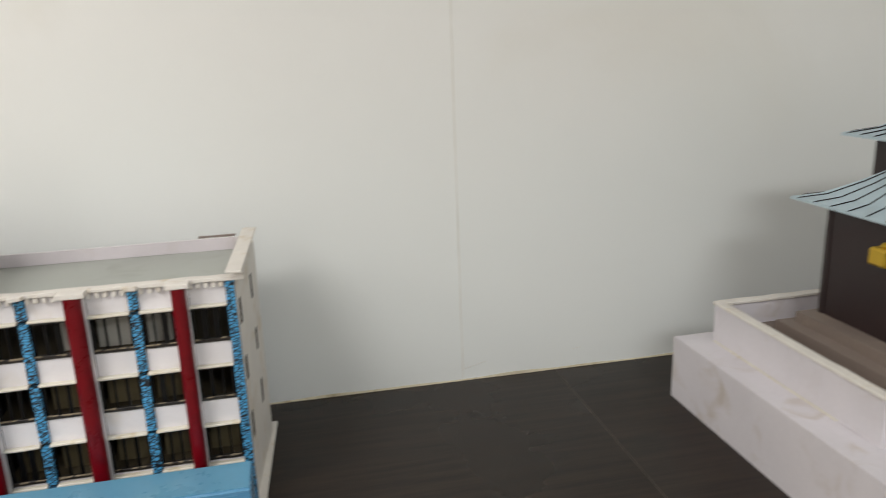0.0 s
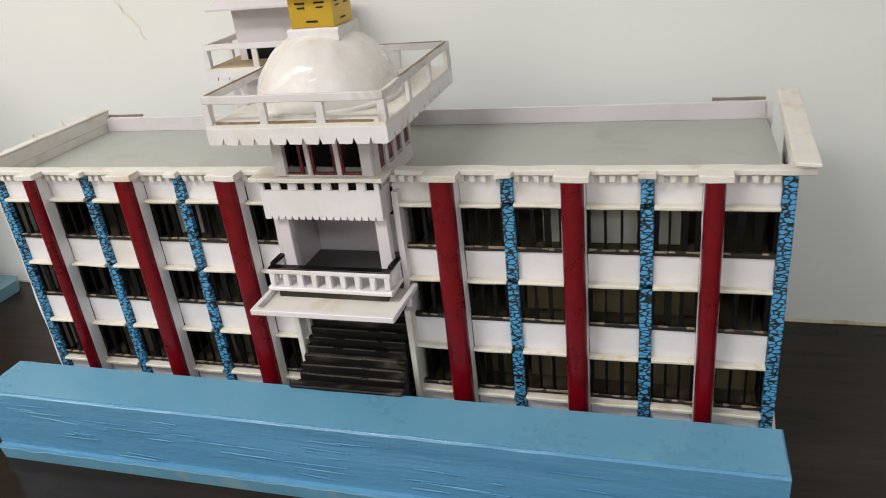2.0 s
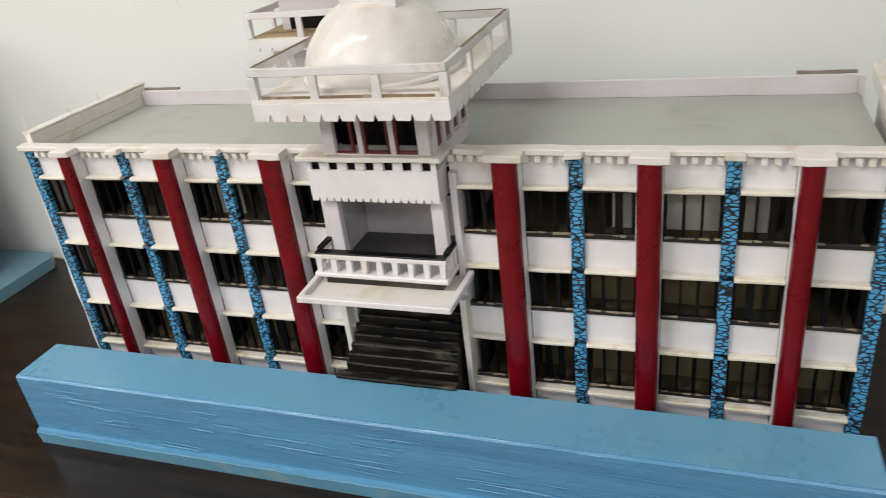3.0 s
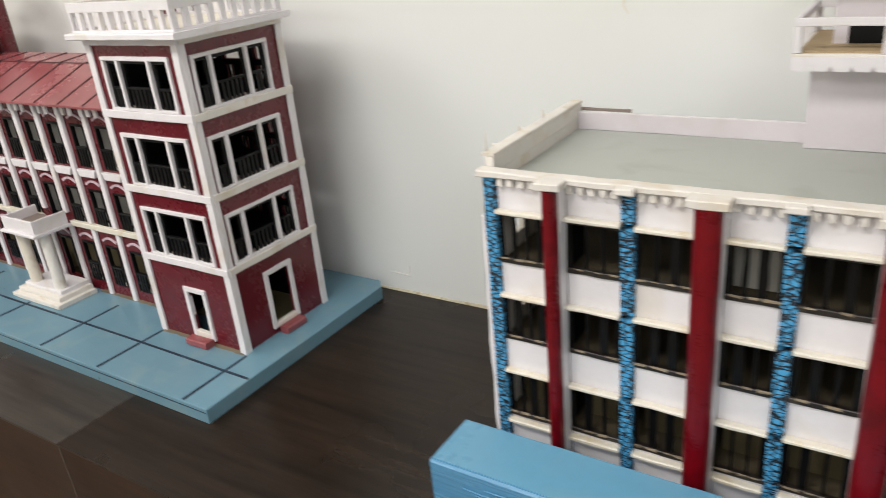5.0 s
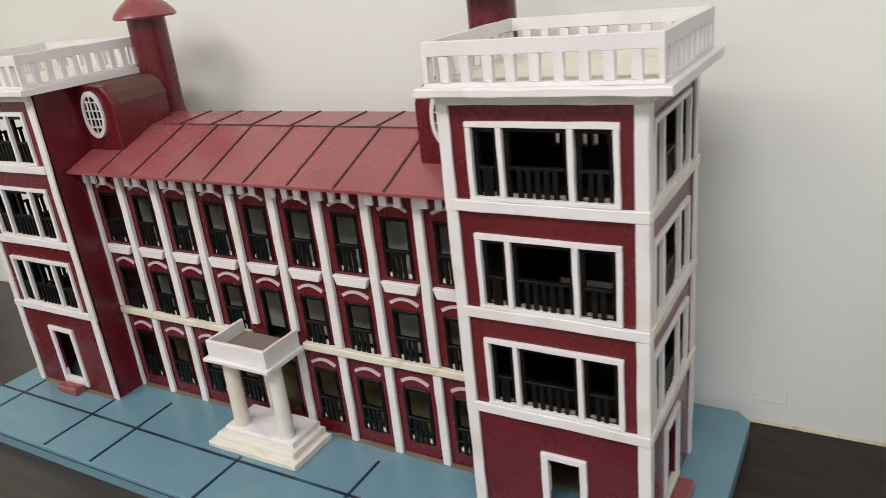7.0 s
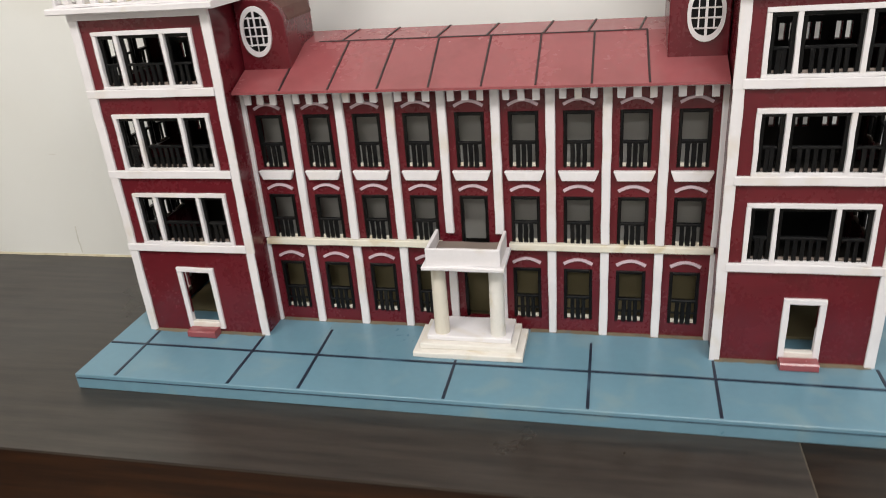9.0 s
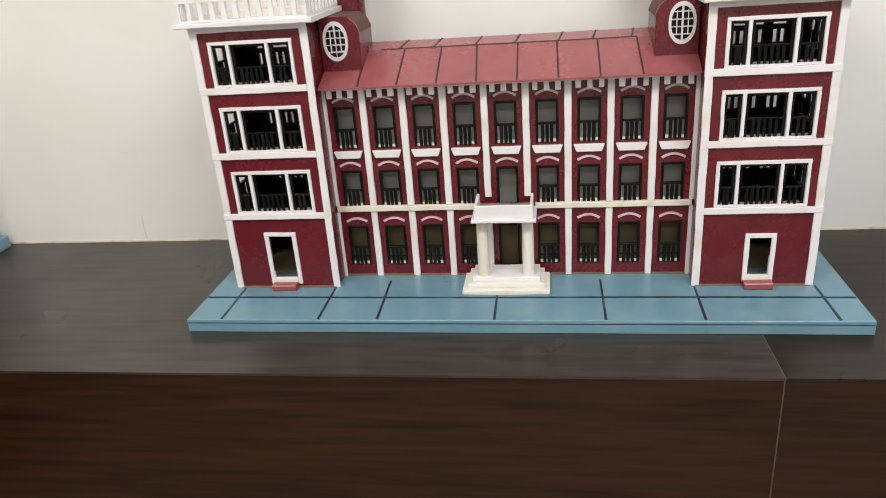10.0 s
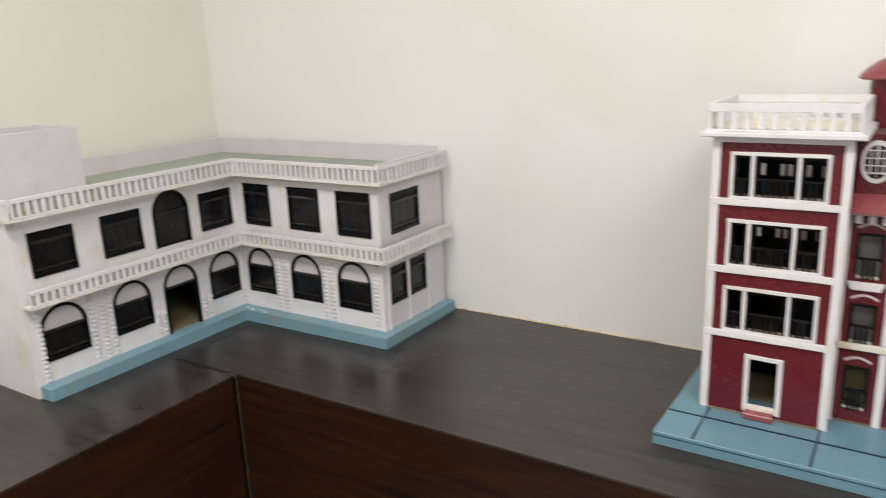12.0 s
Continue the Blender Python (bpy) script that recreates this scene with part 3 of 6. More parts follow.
def tower(x0, x1, outer, lift):
    """One corner tower: walls with openings, floors, posts, bands, windows, doors and a railed roof."""
    ROWS, BANDS, RT = [(p + lift, q + lift) for p, q in ROWS0], [p + lift for p in BANDS0], 1.286 + lift
    w, d, h = x1 - x0, TY1 - TY0, RT - MB
    ww = 0.158
    a = (-1.7655 if outer > 0 else (x0 + x1) / 2) - ww / 2 - x0
    dc, dw, dt = (-1.758, 0.0270, 0.103) if outer > 0 else (-2.666, 0.0325, 0.119)
    di = dw - 0.0085
    dh = [(dc - di - x0, 0.009, dc + di - x0, dt - 0.008)]
    front = dh + [(a + 0.003, r0 - MB + 0.002, a + ww - 0.003, r1 - MB - 0.002) for r0, r1 in ROWS]
    holed(maroon, "tower_wall", (x0 + 0.002, TY0, MB), X, Z, -Y, w - 0.004, h, [(p - 0.002, q, r - 0.002, s) for p, q, r, s in front], 0.005, MAROON, "glossy maroon wall with openings")
    # rear windows like the front ones: open upper lights, gaps between the balusters below
    slits = []
    for r0, r1 in ROWS:
        for p, q in ((a + 0.012, a + 0.031), (a + 0.046, a + 0.106), (a + 0.121, a + 0.146)):
            slits.append((p, r0 - MB + 0.043, q, r1 - MB - 0.006))
        slits += [(a + p, r0 - MB + 0.010, a + p + 0.0085, r0 - MB + 0.034) for p in (0.014, 0.049, 0.0625, 0.082, 0.0955, 0.122, 0.135)]
    holed(maroon, "tower_wall", (x0 + 0.002, TY1 - 0.005, MB), X, Z, -Y, w - 0.004, h, slits, 0.005, MAROON)
    # black linings paint in the shade inside the tower
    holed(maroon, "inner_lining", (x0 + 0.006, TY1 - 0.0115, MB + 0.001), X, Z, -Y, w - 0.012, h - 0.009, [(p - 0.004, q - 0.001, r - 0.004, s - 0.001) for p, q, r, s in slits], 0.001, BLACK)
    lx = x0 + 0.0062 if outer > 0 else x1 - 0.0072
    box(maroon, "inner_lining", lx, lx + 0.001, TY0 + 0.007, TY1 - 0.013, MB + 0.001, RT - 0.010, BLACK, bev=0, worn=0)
    sw, b = 0.151, 0.0150
    side = [(b + 0.003, r0 - MB + 0.002, b + sw - 0.003, r1 - MB - 0.002) for r0, r1 in ROWS]
    sdoor = [(0.075, 0.012, 0.122, 0.108)]
    for px, nx, out in ((x0, -X, outer < 0), (x1, X, outer > 0)):
        oo = (px, TY0 + 0.0052, MB)
        holes = (side + sdoor) if out else []
        holed(maroon, "tower_wall", oo, Y, Z, nx, d - 0.0104, h, [(p - 0.005, q, r - 0.005, s) for p, q, r, s in holes], 0.005, MAROON)
    sgn = outer
    px = x1 if sgn > 0 else x0
    for r0, r1 in ROWS:
        lights3(maroon, (x0 + a, TY0, 0), X, -Y, ww, r0, r1)
        lights3(maroon, (px, TY0 + b, 0), Y, X * sgn, sw, r0, r1)
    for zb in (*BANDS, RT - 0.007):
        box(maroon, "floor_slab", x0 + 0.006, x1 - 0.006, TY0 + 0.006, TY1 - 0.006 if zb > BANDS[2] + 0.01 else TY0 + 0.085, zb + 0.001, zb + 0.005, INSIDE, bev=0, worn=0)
    for zb in BANDS:
        box(maroon, "floor_band", x0 + (0.007 if outer > 0 else -0.004), x1 + (0.004 if outer > 0 else -0.009), TY0 - 0.0055, TY0 - 0.0002, zb, zb + 0.012, WHITE, "white painted card band")
        qx = px + sgn * 0.0002
        box(maroon, "floor_band", min(qx, qx + sgn * 0.005), max(qx, qx + sgn * 0.005), TY0 + 0.0002, TY1 + 0.003, zb, zb + 0.012, WHITE2, "yellowed white card band")
    for qx in (x0, x1):
        for qy in (TY0, TY1):
            for k in range(4):
                inner = (qx == x0) == (outer > 0)
                z0 = MB if k == 0 else BANDS[k - 1] + (0.0 if inner else 0.012)
                z1 = RT - 0.010 if k == 3 else BANDS[k]
                jx = rng.uniform(-0.0008, 0.0008)
                sx = -1 if qx == x0 else 1
                sy = -1 if qy == TY0 else 1
                box(maroon, "corner_post", qx - (0.0098 if sx > 0 else 0.004) + jx, qx + (0.004 if sx > 0 else 0.0098) + jx, qy - 0.0042, qy - 0.0002, z0, z1, WHITE) if sy < 0 else None
                if sx == sgn:
                    c0, c1 = (qy + 0.0002, qy + 0.0105) if sy < 0 else (qy - 0.011, qy + 0.003)
                    box(maroon, "corner_post", min(qx + sx * 0.0002, qx + sx * 0.0038), max(qx + sx * 0.0002, qx + sx * 0.0038), c0, c1, z0, z1, WHITE)
    # doors with white surrounds and maroon steps
    fr = box(maroon, "door_frame", dc - dw, dc - di, TY0 - 0.004, TY0 + 0.005, MB + 0.008, MB + dt - 0.008, WHITE, "white door surround")
    box(fr, "jamb", dc + di, dc + dw, TY0 - 0.004, TY0 + 0.005, MB + 0.008, MB + dt - 0.008, WHITE)
    box(fr, "lintel", dc - dw, dc + dw, TY0 - 0.004, TY0 + 0.005, MB + dt - 0.008, MB + dt, WHITE)
    box(fr, "sill", dc - di, dc + di, TY0 - 0.004, TY0 + 0.005, MB + 0.008, MB + 0.020, WHITE2)
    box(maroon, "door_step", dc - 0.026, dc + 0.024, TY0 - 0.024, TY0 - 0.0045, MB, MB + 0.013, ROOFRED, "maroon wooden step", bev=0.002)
    yc = TY0 + 0.0985
    ox, ix = px + sgn * 0.004, px - sgn * 0.005
    fr = box(maroon, "door_frame", min(ox, ix), max(ox, ix), yc - 0.032, yc - 0.024, MB + 0.011, MB + 0.11, WHITE, "white door surround")
    box(fr, "jamb", min(ox, ix), max(ox, ix), yc + 0.024, yc + 0.032, MB + 0.011, MB + 0.11, WHITE)
    box(fr, "lintel", min(ox, ix), max(ox, ix), yc - 0.032, yc + 0.032, MB + 0.11, MB + 0.118, WHITE)
    box(fr, "sill", min(ox, ix), max(ox, ix), yc - 0.024, yc + 0.024, MB + 0.011, MB + 0.019, WHITE2)
    sx0, sx1 = px + sgn * 0.0045, px + sgn * 0.024
    box(maroon, "door_step", min(sx0, sx1), max(sx0, sx1), yc - 0.022, yc + 0.024, MB, MB + 0.013, ROOFRED, "maroon wooden step", bev=0.002)
    # roof slab and parapet railing
    box(maroon, "floor_band", x0 - 0.004, x1 + 0.004, TY0 - 0.0055, TY0 - 0.0002, RT - 0.010, RT - 0.0002, WHITE)
    box(maroon, "floor_band", min(px + sgn * 0.0002, px + sgn * 0.005), max(px + sgn * 0.0002, px + sgn * 0.005), TY0 + 0.0002, TY1 + 0.003, RT - 0.010, RT - 0.0002, WHITE2)
    box(maroon, "roof_slab", x0 - (0.015 if outer > 0 else 0.022), x1 + (0.028 if outer > 0 else 0.022), TY0 - 0.024, TY1 + 0.002, RT, RT + 0.009, WHITE, "white roof slab", bev=0.0015, worn=0.001)
    box(maroon, "roof_floor", x0 - 0.001, x1 + 0.006, TY0 - 0.006, TY1 - 0.014, RT + 0.0091, RT + 0.0102, LEDGE, "cream-stained roof floor", bev=0, worn=0)
    balustrade(maroon, x0 - (0.008 if outer > 0 else 0.013), x1 + (0.019 if outer > 0 else 0.013), TY0 - 0.014, TY1 - 0.006, RT + 0.009, RT + 0.0525 + lift * 0.6, 0.0225, WHITE, "parapet_railing", wide=0.43, top=0.014, bottom=0.004)


KHAKI = paint("khaki_card_floor", (0.20, 0.165, 0.085), 0.8, 0.1, None, 0, 30, 0.1)
box(maroon, "inner_floor", MX_IN[0], MX_IN[1], 1.0265, 1.152, MB, MB + 0.004, KHAKI, "khaki card floor", bev=0, worn=0)
tower(-2.770, -2.559, -1, 0.006)
tower(-1.871, -1.6630, 1, 0.0)

# the middle range: nine bays between the towers
MX0, MX1, MY = -2.557, -1.873, 1.018
PIT = 0.0765
CX = [-2.5215 + PIT * k for k in range(9)]
WROW = ((0.800, 0.885), (0.927, 1.001), (1.046, 1.127))
holes = []
for k, c in enumerate(CX):
    for r, (z0, z1) in enumerate(WROW):
        lo = (0.921 if r == 1 else 0.797) if k == 4 and r < 2 else z0
        holes.append((c - 0.021 - MX0, lo - MB, c + 0.021 - MX0, z1 - MB))
holed(maroon, "range_wall", (MX0, MY, MB), X, Z, -Y, MX1 - MX0, 1.168 - MB, holes, 0.006, MAROON, "glossy maroon wall with nine window bays")
PALE = paint("pale_grey_backing_card", (0.46, 0.45, 0.42), 0.8, 0.06, None, 0, 20, 0.1)
for zb, m_ in ((MB + 0.0042, KHAKI), (0.912, PALE), (1.029, PALE)):
    box(maroon, "backing_card", MX0 + 0.001, MX1 - 0.001, MY + 0.045, MY + 0.048, zb, zb + (0.112 if zb > 0.9 else 0.128), m_, "pale backing card behind the windows", bev=0, worn=0)
holed(maroon, "range_wall", (MX0, 1.160, MB), X, Z, -Y, MX1 - MX0, 1.168 - MB, [(c - 0.018 - MX0, z0 - MB, c + 0.018 - MX0, z1 - MB) for c in CX for z0, z1 in WROW], 0.005, MAROON)
for zb in (0.905, 1.022):
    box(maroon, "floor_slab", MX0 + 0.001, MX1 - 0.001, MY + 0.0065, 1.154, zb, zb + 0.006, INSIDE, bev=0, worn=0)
FO, FU, FV, FN = (0, MY - 0.0002, 0), X, Z, -Y
PINKW = paint("pinkish_white_paint", (0.60, 0.47, 0.52), 0.5, 0.08, (0.4, 0.25, 0.28), 0.4, 50, 0.1)
for k, c in enumerate(CX):
    for r, (z0, z1) in enumerate(WROW):
        door = k == 4 and r < 2
        lo = (0.921 if r == 1 else 0.797) if door else z0
        fr = box(maroon, "window_frame", c - 0.021, c - 0.0165, MY - 0.002, MY + 0.006, lo, z1, BLACK, "black window frame")
        box(fr, "jamb", c + 0.0165, c + 0.021, MY - 0.002, MY + 0.006, lo, z1, BLACK)
        box(fr, "head", c - 0.0165, c + 0.0165, MY - 0.002, MY + 0.006, z1 - 0.005, z1, BLACK)
        if not door:
            zr = lo + (z1 - lo) * 0.42
            box(fr, "handrail", c - 0.0165, c + 0.0165, MY - 0.003, MY + 0.004, zr, zr + 0.004, SLATE)
            box(fr, "bottom_rail", c - 0.0165, c + 0.0165, MY + 0.0006, MY + 0.0055, lo, lo + 0.0055, LEDGE, "cream sill strip")
            if r == 0:
                zm = lo + (zr - lo) * 0.5
                box(fr, "mid_rail", c - 0.0165, c + 0.0165, MY - 0.0022, MY + 0.0002, zm - 0.0015, zm + 0.0015, SLATE, bev=0.0003)
            for j in range(3):
                q = c - 0.0165 + 0.033 * (j + 1) / 4
                box(fr, "baluster", q - 0.0031, q + 0.0031, MY - 0.003, MY + 0.0004, lo, zr, SLATE)
        bow(maroon, "arch_moulding", c, 0.022, z1 + 0.003, 0.0115, 0.0038, FO, FU, FV, FN, -0.0025, PINKW, "pinkish white curved moulding")
    prism(maroon, "window_ledge", [(c - 0.0285, 1.041), (c + 0.0285, 1.041), (c + 0.023, 1.027), (c - 0.023, 1.027)], FO, FU, FV, FN, -0.0078, WHITE, "white tapered ledge", bev=0.0008)
for k in range(10):
    c = CX[0] - PIT / 2 + PIT * k
    lo = 0.943 if k in (4, 5) else 0.9295
    box(maroon, "column", c - 0.0065 + rng.uniform(-0.0006, 0.0006), c + 0.0065, MY - 0.0075, MY - 0.0002, lo, 1.1598, WHITE, "white card column", bev=0.0012)
    box(maroon, "column", c - 0.0062, c + 0.0062 + rng.uniform(-0.0006, 0.0006), MY - 0.0065, MY - 0.0002, MB, 0.9175, WHITE, "white card column", bev=0.0012)
for a, b in ((MX0 + 0.001, CX[4] - 0.052), (CX[4] + 0.052, MX1 - 0.001)):
    box(maroon, "string_course", a, b, MY - 0.010, MY - 0.0002, 0.9178, 0.9285, LEDGE, "cream string course", bev=0.001)
box(maroon, "cornice", MX0 + 0.001, MX1 - 0.001, MY - 0.014, MY - 0.0002, 1.1602, 1.1655, WHITE)
for c in CX:
    for f in (-0.0205, 0.0, 0.0205):
        w_ = rng.uniform(0.0044, 0.0056)
        box(maroon, "corbel", c + f - w_, c + f + w_, MY - 0.0190, MY - 0.0145, 1.1465 + rng.uniform(0, 0.0015), 1.1642, WHITE, bev=0.0006)

# roof: main slope, shallow upper strip, back slope
EAVE, BRK, RDG = (0.983, 1.1695), (1.100, 1.2175), (1.160, 1.2255)
bm = bmesh.new()
rows = [(*EAVE,), (*BRK,), (*RDG,), (1.20, 1.168)]
under = [(1.20, 1.1645), (RDG[0], 1.222), (BRK[0], 1.212), (EAVE[0], 1.166)]
ring = rows + under
for s0, s1 in ((MX0 + 0.0012, MX1 - 0.0012),):
    a = [bm.verts.new((s0, p, q)) for p, q in ring]
    b = [bm.verts.new((s1, p, q)) for p, q in ring]
    bm.faces.new(a)
    bm.faces.new(b[::-1])
    for k in range(len(ring)):
        bm.faces.new((a[k], a[(k + 1) % len(ring)], b[(k + 1) % len(ring)], b[k]))
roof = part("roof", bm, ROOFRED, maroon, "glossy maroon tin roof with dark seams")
SEAM = paint("dark_seam", (0.03, 0.012, 0.014), 0.5, 0.2, None, 0, 40, 0.1)


def seam(x0, x1, p, q):
    (y0, z0), (y1, z1) = p, q
    d = Vector((x1 - x0, y1 - y0, z1 - z0))
    nn = Vector((0, -(z1 - z0), y1 - y0)).normalized()
    s = d.cross(nn).normalized() * 0.0014
    bm = bmesh.new()
    pa, pb = Vector((x0, y0, z0)), Vector((x1, y1, z1))
    t = [bm.verts.new(c + nn * 0.0012) for c in (pa - s, pa + s, pb + s, pb - s)]
    u = [bm.verts.new(c - nn * 0.0012) for c in (pa - s, pa + s, pb + s, pb - s)]
    bm.faces.new(t)
    bm.faces.new(u[::-1])
    for k in range(4):
        bm.faces.new((t[k], u[k], u[(k + 1) % 4], t[(k + 1) % 4]))
    part("roof_seam", bm, SEAM, roof)


for k in range(8):
    sx = -2.482 + 0.0729 * k
    seam(sx, sx + rng.uniform(-0.007, 0.002), (EAVE[0] + 0.002, EAVE[1] + 0.0007), BRK)
for k in range(8):
    sx = -2.50 + 0.0745 * k + rng.uniform(-0.012, 0.012)
    seam(sx, sx + 0.010, BRK, RDG)
bm = bmesh.new()
pv = None
for k in range(41):
    px = MX0 + 0.1 + (MX1 - MX0 - 0.2) * k / 40
    wv = 0.0009 * noise.noise((k * 0.9, 3.0, 0.0))
    rr = [bm.verts.new((px, BRK[0] - 0.0012 + wv, BRK[1] + 0.0002)), bm.verts.new((px, BRK[0] + wv, BRK[1] + 0.0016)), bm.verts.new((px, BRK[0] + 0.0014 + wv, BRK[1] + 0.0003))]
    if pv:
        bm.faces.new((pv[0], rr[0], rr[1], pv[1]))
        bm.faces.new((pv[1], rr[1], rr[2], pv[2]))
    pv = rr
part("roof_seam", bm, SEAM, roof)

GLUE = paint("dirty_glue", (0.16, 0.13, 0.085), 0.6, 0.3, (0.10, 0.12, 0.12), 0.6, 60, 0.2, stain_scale=40)
pc_ = -2.2205
DUST = paint("brown_dust", (0.115, 0.055, 0.045), 0.8, 0.25, (0.10, 0.014, 0.02), 0.7, 40, 0.3, stain_scale=30)
# dormers with oval windows, and the round chimneys behind them
for sgn, tx in ((1, -2.557), (-1, -1.873)):
    a, b = sorted((tx, tx + sgn * 0.076))
    dx0, dx1, dy0, dy1 = a + (0.0006 if sgn > 0 else 0), b - (0 if sgn > 0 else 0.0006), 1.036, 1.140
    outline = [(dx0, 1.185), (dx1, 1.185)]
    if sgn > 0:
        outline += [(dx1, 1.262), (dx1 - 0.006, 1.276), (dx1 - 0.020, 1.288), (dx0, 1.292)]
    else:
        outline += [(dx1, 1.292), (dx0 + 0.020, 1.288), (dx0 + 0.006, 1.276), (dx0, 1.262)]
    dorm = prism(maroon, "dormer", outline, (0, dy0, 0), X, Z, -Y, dy1 - dy0, MAROON, "maroon dormer with rounded dusty top", bev=0.0015)
    cap = [(dx0, 1.2925), (dx1 - 0.020, 1.2885), (dx1 - 0.006, 1.2765), (dx1 + 0.0006, 1.262)] if sgn > 0 else [(dx1, 1.2925), (dx0 + 0.020, 1.2885), (dx0 + 0.006, 1.2765), (dx0 - 0.0006, 1.262)]
    prism(dorm, "dusty_top", cap + [(p, q - 0.0035) for p, q in cap[::-1]], (0, dy0 + 0.012, 0), X, Z, -Y, dy1 - dy0 - 0.012, DUST, "brown dust on the rounded top")
    oc = tx + sgn * 0.031
    seg = 28
    bm = bmesh.new()
    oval = lambda f, k: (oc + 0.0235 * f * math.cos(2 * math.pi * k / seg), 1.246 + 0.036 * f * math.copysign(abs(math.sin(2 * math.pi * k / seg)) ** 0.85, math.sin(2 * math.pi * k / seg)))
    rings = [[bm.verts.new((p, yy, q)) for p, q in (oval(f, k) for k in range(seg))] for f, yy in ((1.0, dy0 - 0.0003), (1.0, dy0 - 0.004), (0.80, dy0 - 0.004), (0.80, dy0 - 0.0003))]
    for r in range(4):
        for k in range(seg):
            bm.faces.new((rings[r][k], rings[r][(k + 1) % seg], rings[(r + 1) % 4][(k + 1) % seg], rings[(r + 1) % 4][k]))
    ow = part("oval_window", bm, WHITE, dorm, "white oval window frame")
    prism(dorm, "dark_pane", [oval(0.82, k) for k in range(seg)], (0, dy0 - 0.0008, 0), X, Z, -Y, 0.0012, BLACK)
    for k in (-1, 0, 1):
        box(dorm, "glazing_bar", oc + k * 0.0095 - 0.0011, oc + k * 0.0095 + 0.0011, dy0 - 0.0032, dy0 - 0.0009, 1.246 - (0.0285 if k == 0 else 0.021), 1.246 + (0.0285 if k == 0 else 0.021), WHITE, bev=0.0002)
    for k in (-1.5, -0.5, 0.5, 1.5):
        hw = 0.0185 if abs(k) < 1 else 0.0145
        box(dorm, "glazing_bar", oc - hw, oc + hw, dy0 - 0.0035, dy0 - 0.0012, 1.246 + k * 0.0125 - 0.001, 1.246 + k * 0.0125 + 0.001, WHITE, bev=0.0002)
for chx, dz in ((-2.527, 0.0), (-1.908, -0.009)):
    ch = lathe(maroon, "chimney", chx, 1.172, [(0.030, MB), (0.030, 1.378 + dz)], MAROON, 28, "round glossy maroon turret")
    cap = [(0.047, 1.374), (0.050, 1.377), (0.047, 1.383), (0.038, 1.393), (0.024, 1.404), (0.010, 1.411), (0.003, 1.4135)]
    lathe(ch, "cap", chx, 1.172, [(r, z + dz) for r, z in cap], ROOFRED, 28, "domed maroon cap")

# glue and dirt lines along the foot of the walls
for a, e, yy in ((MX0 + 0.004, pc_ - 0.085, MY), (pc_ + 0.085, MX1 - 0.004, MY), (-2.763, -2.563, TY0), (-1.868, -1.664, TY0)):
    bm = bmesh.new()
    pv = None
    m = int((e - a) / 0.004)
    for k in range(m + 1):
        px_ = a + (e - a) * k / m
        dd = 0.0025 + 0.0022 * noise.noise((px_ * 70, yy * 9, 2.0))
        rr = [bm.verts.new((px_, yy - 0.005 - max(dd, 0.0006), MB + 0.0003)), bm.verts.new((px_, yy - 0.004, MB + 0.0012)), bm.verts.new((px_, yy + 0.001, MB + 0.002))]
        if pv:
            bm.faces.new((pv[0], rr[0], rr[1], pv[1]))
            bm.faces.new((pv[1], rr[1], rr[2], pv[2]))
        pv = rr
    part("glue_line", bm, GLUE, maroon, "brown dirt and glue line")

# porch
RUSTY = paint("rust_streaked_white", (0.74, 0.68, 0.58), 0.55, 0.08, (0.42, 0.24, 0.08), 0.8, 40, 0.2, stain_scale=30, stretch=(1, 1, 0.4))
pc = -2.2205
for k, (hw, fy, z0, z1) in enumerate(((0.083, 0.921, MB, 0.785), (0.073, 0.932, 0.785, 0.794), (0.064, 0.943, 0.794, 0.802))):
    box(maroon, "porch_step", pc - hw, pc + hw, fy, MY - 0.0125, z0, z1, WHITE2 if k < 2 else WHITE, "cream-white porch step", bev=0.0012, worn=0.001)
for s in (-1, 1):
    lathe(maroon, "porch_column", pc + s * 0.043, 0.958, [(0.0115, 0.802), (0.011, 0.862), (0.0105, 0.919)], RUSTY if s < 0 else WHITE2, 20, "rust-streaked round white column" if s < 0 else "round white column")
box(maroon, "porch_slab", pc - 0.060, pc + 0.060, 0.929, MY - 0.0125, 0.919, 0.925, WHITE, bev=0.001)
box(maroon, "porch_parapet", pc - 0.054, pc + 0.054, 0.935, 0.940, 0.925, 0.951, WHITE, "white porch parapet")
for s in (-1, 1):
    box(maroon, "porch_parapet", *sorted((pc + s * 0.049, pc + s * 0.054)), 0.940, MY - 0.0128, 0.925, 0.951, WHITE)
box(maroon, "porch_floor", pc - 0.049, pc + 0.049, 0.940, MY - 0.0128, 0.925, 0.932, STONE, "brown porch floor")

# ---- blue and white model with the stupa ----
college = thing("blue_pillared_building_model", (-0.63, 1.04, 0.75), "white card model with red and blue pillars and a domed centre", "building model")
c0_ = -0.630
WX0, WX1, WY, BY = -1.160, -0.106, 0.918, 1.165
prism(college, "base_board", [(WX0 - 0.008, WY - 0.012), (-0.094, WY - 0.012), (-0.075, BY + 0.03), (WX0 - 0.008, BY + 0.03)], (0, 0, 0.757), X, Y, Z, 0.0068, WHITE2, "thin yellowed base board", bev=0.001)
SP = ((1.109, 1.147), (1.008, 1.0475), (0.908, 0.949), (0.757, 0.843))
WN = ((1.048, 1.109), (0.9495, 1.008), (0.8435, 0.908))
RW = {-1.0755: 0.0080, -0.9215: 0.0130, -0.7690: 0.0145, -0.4840: 0.0145, -0.3345: 0.0130, -0.1865: 0.0110}
REDS = tuple(RW)
BLUES = (-1.0010, -0.8510, -0.4115, -0.2550)
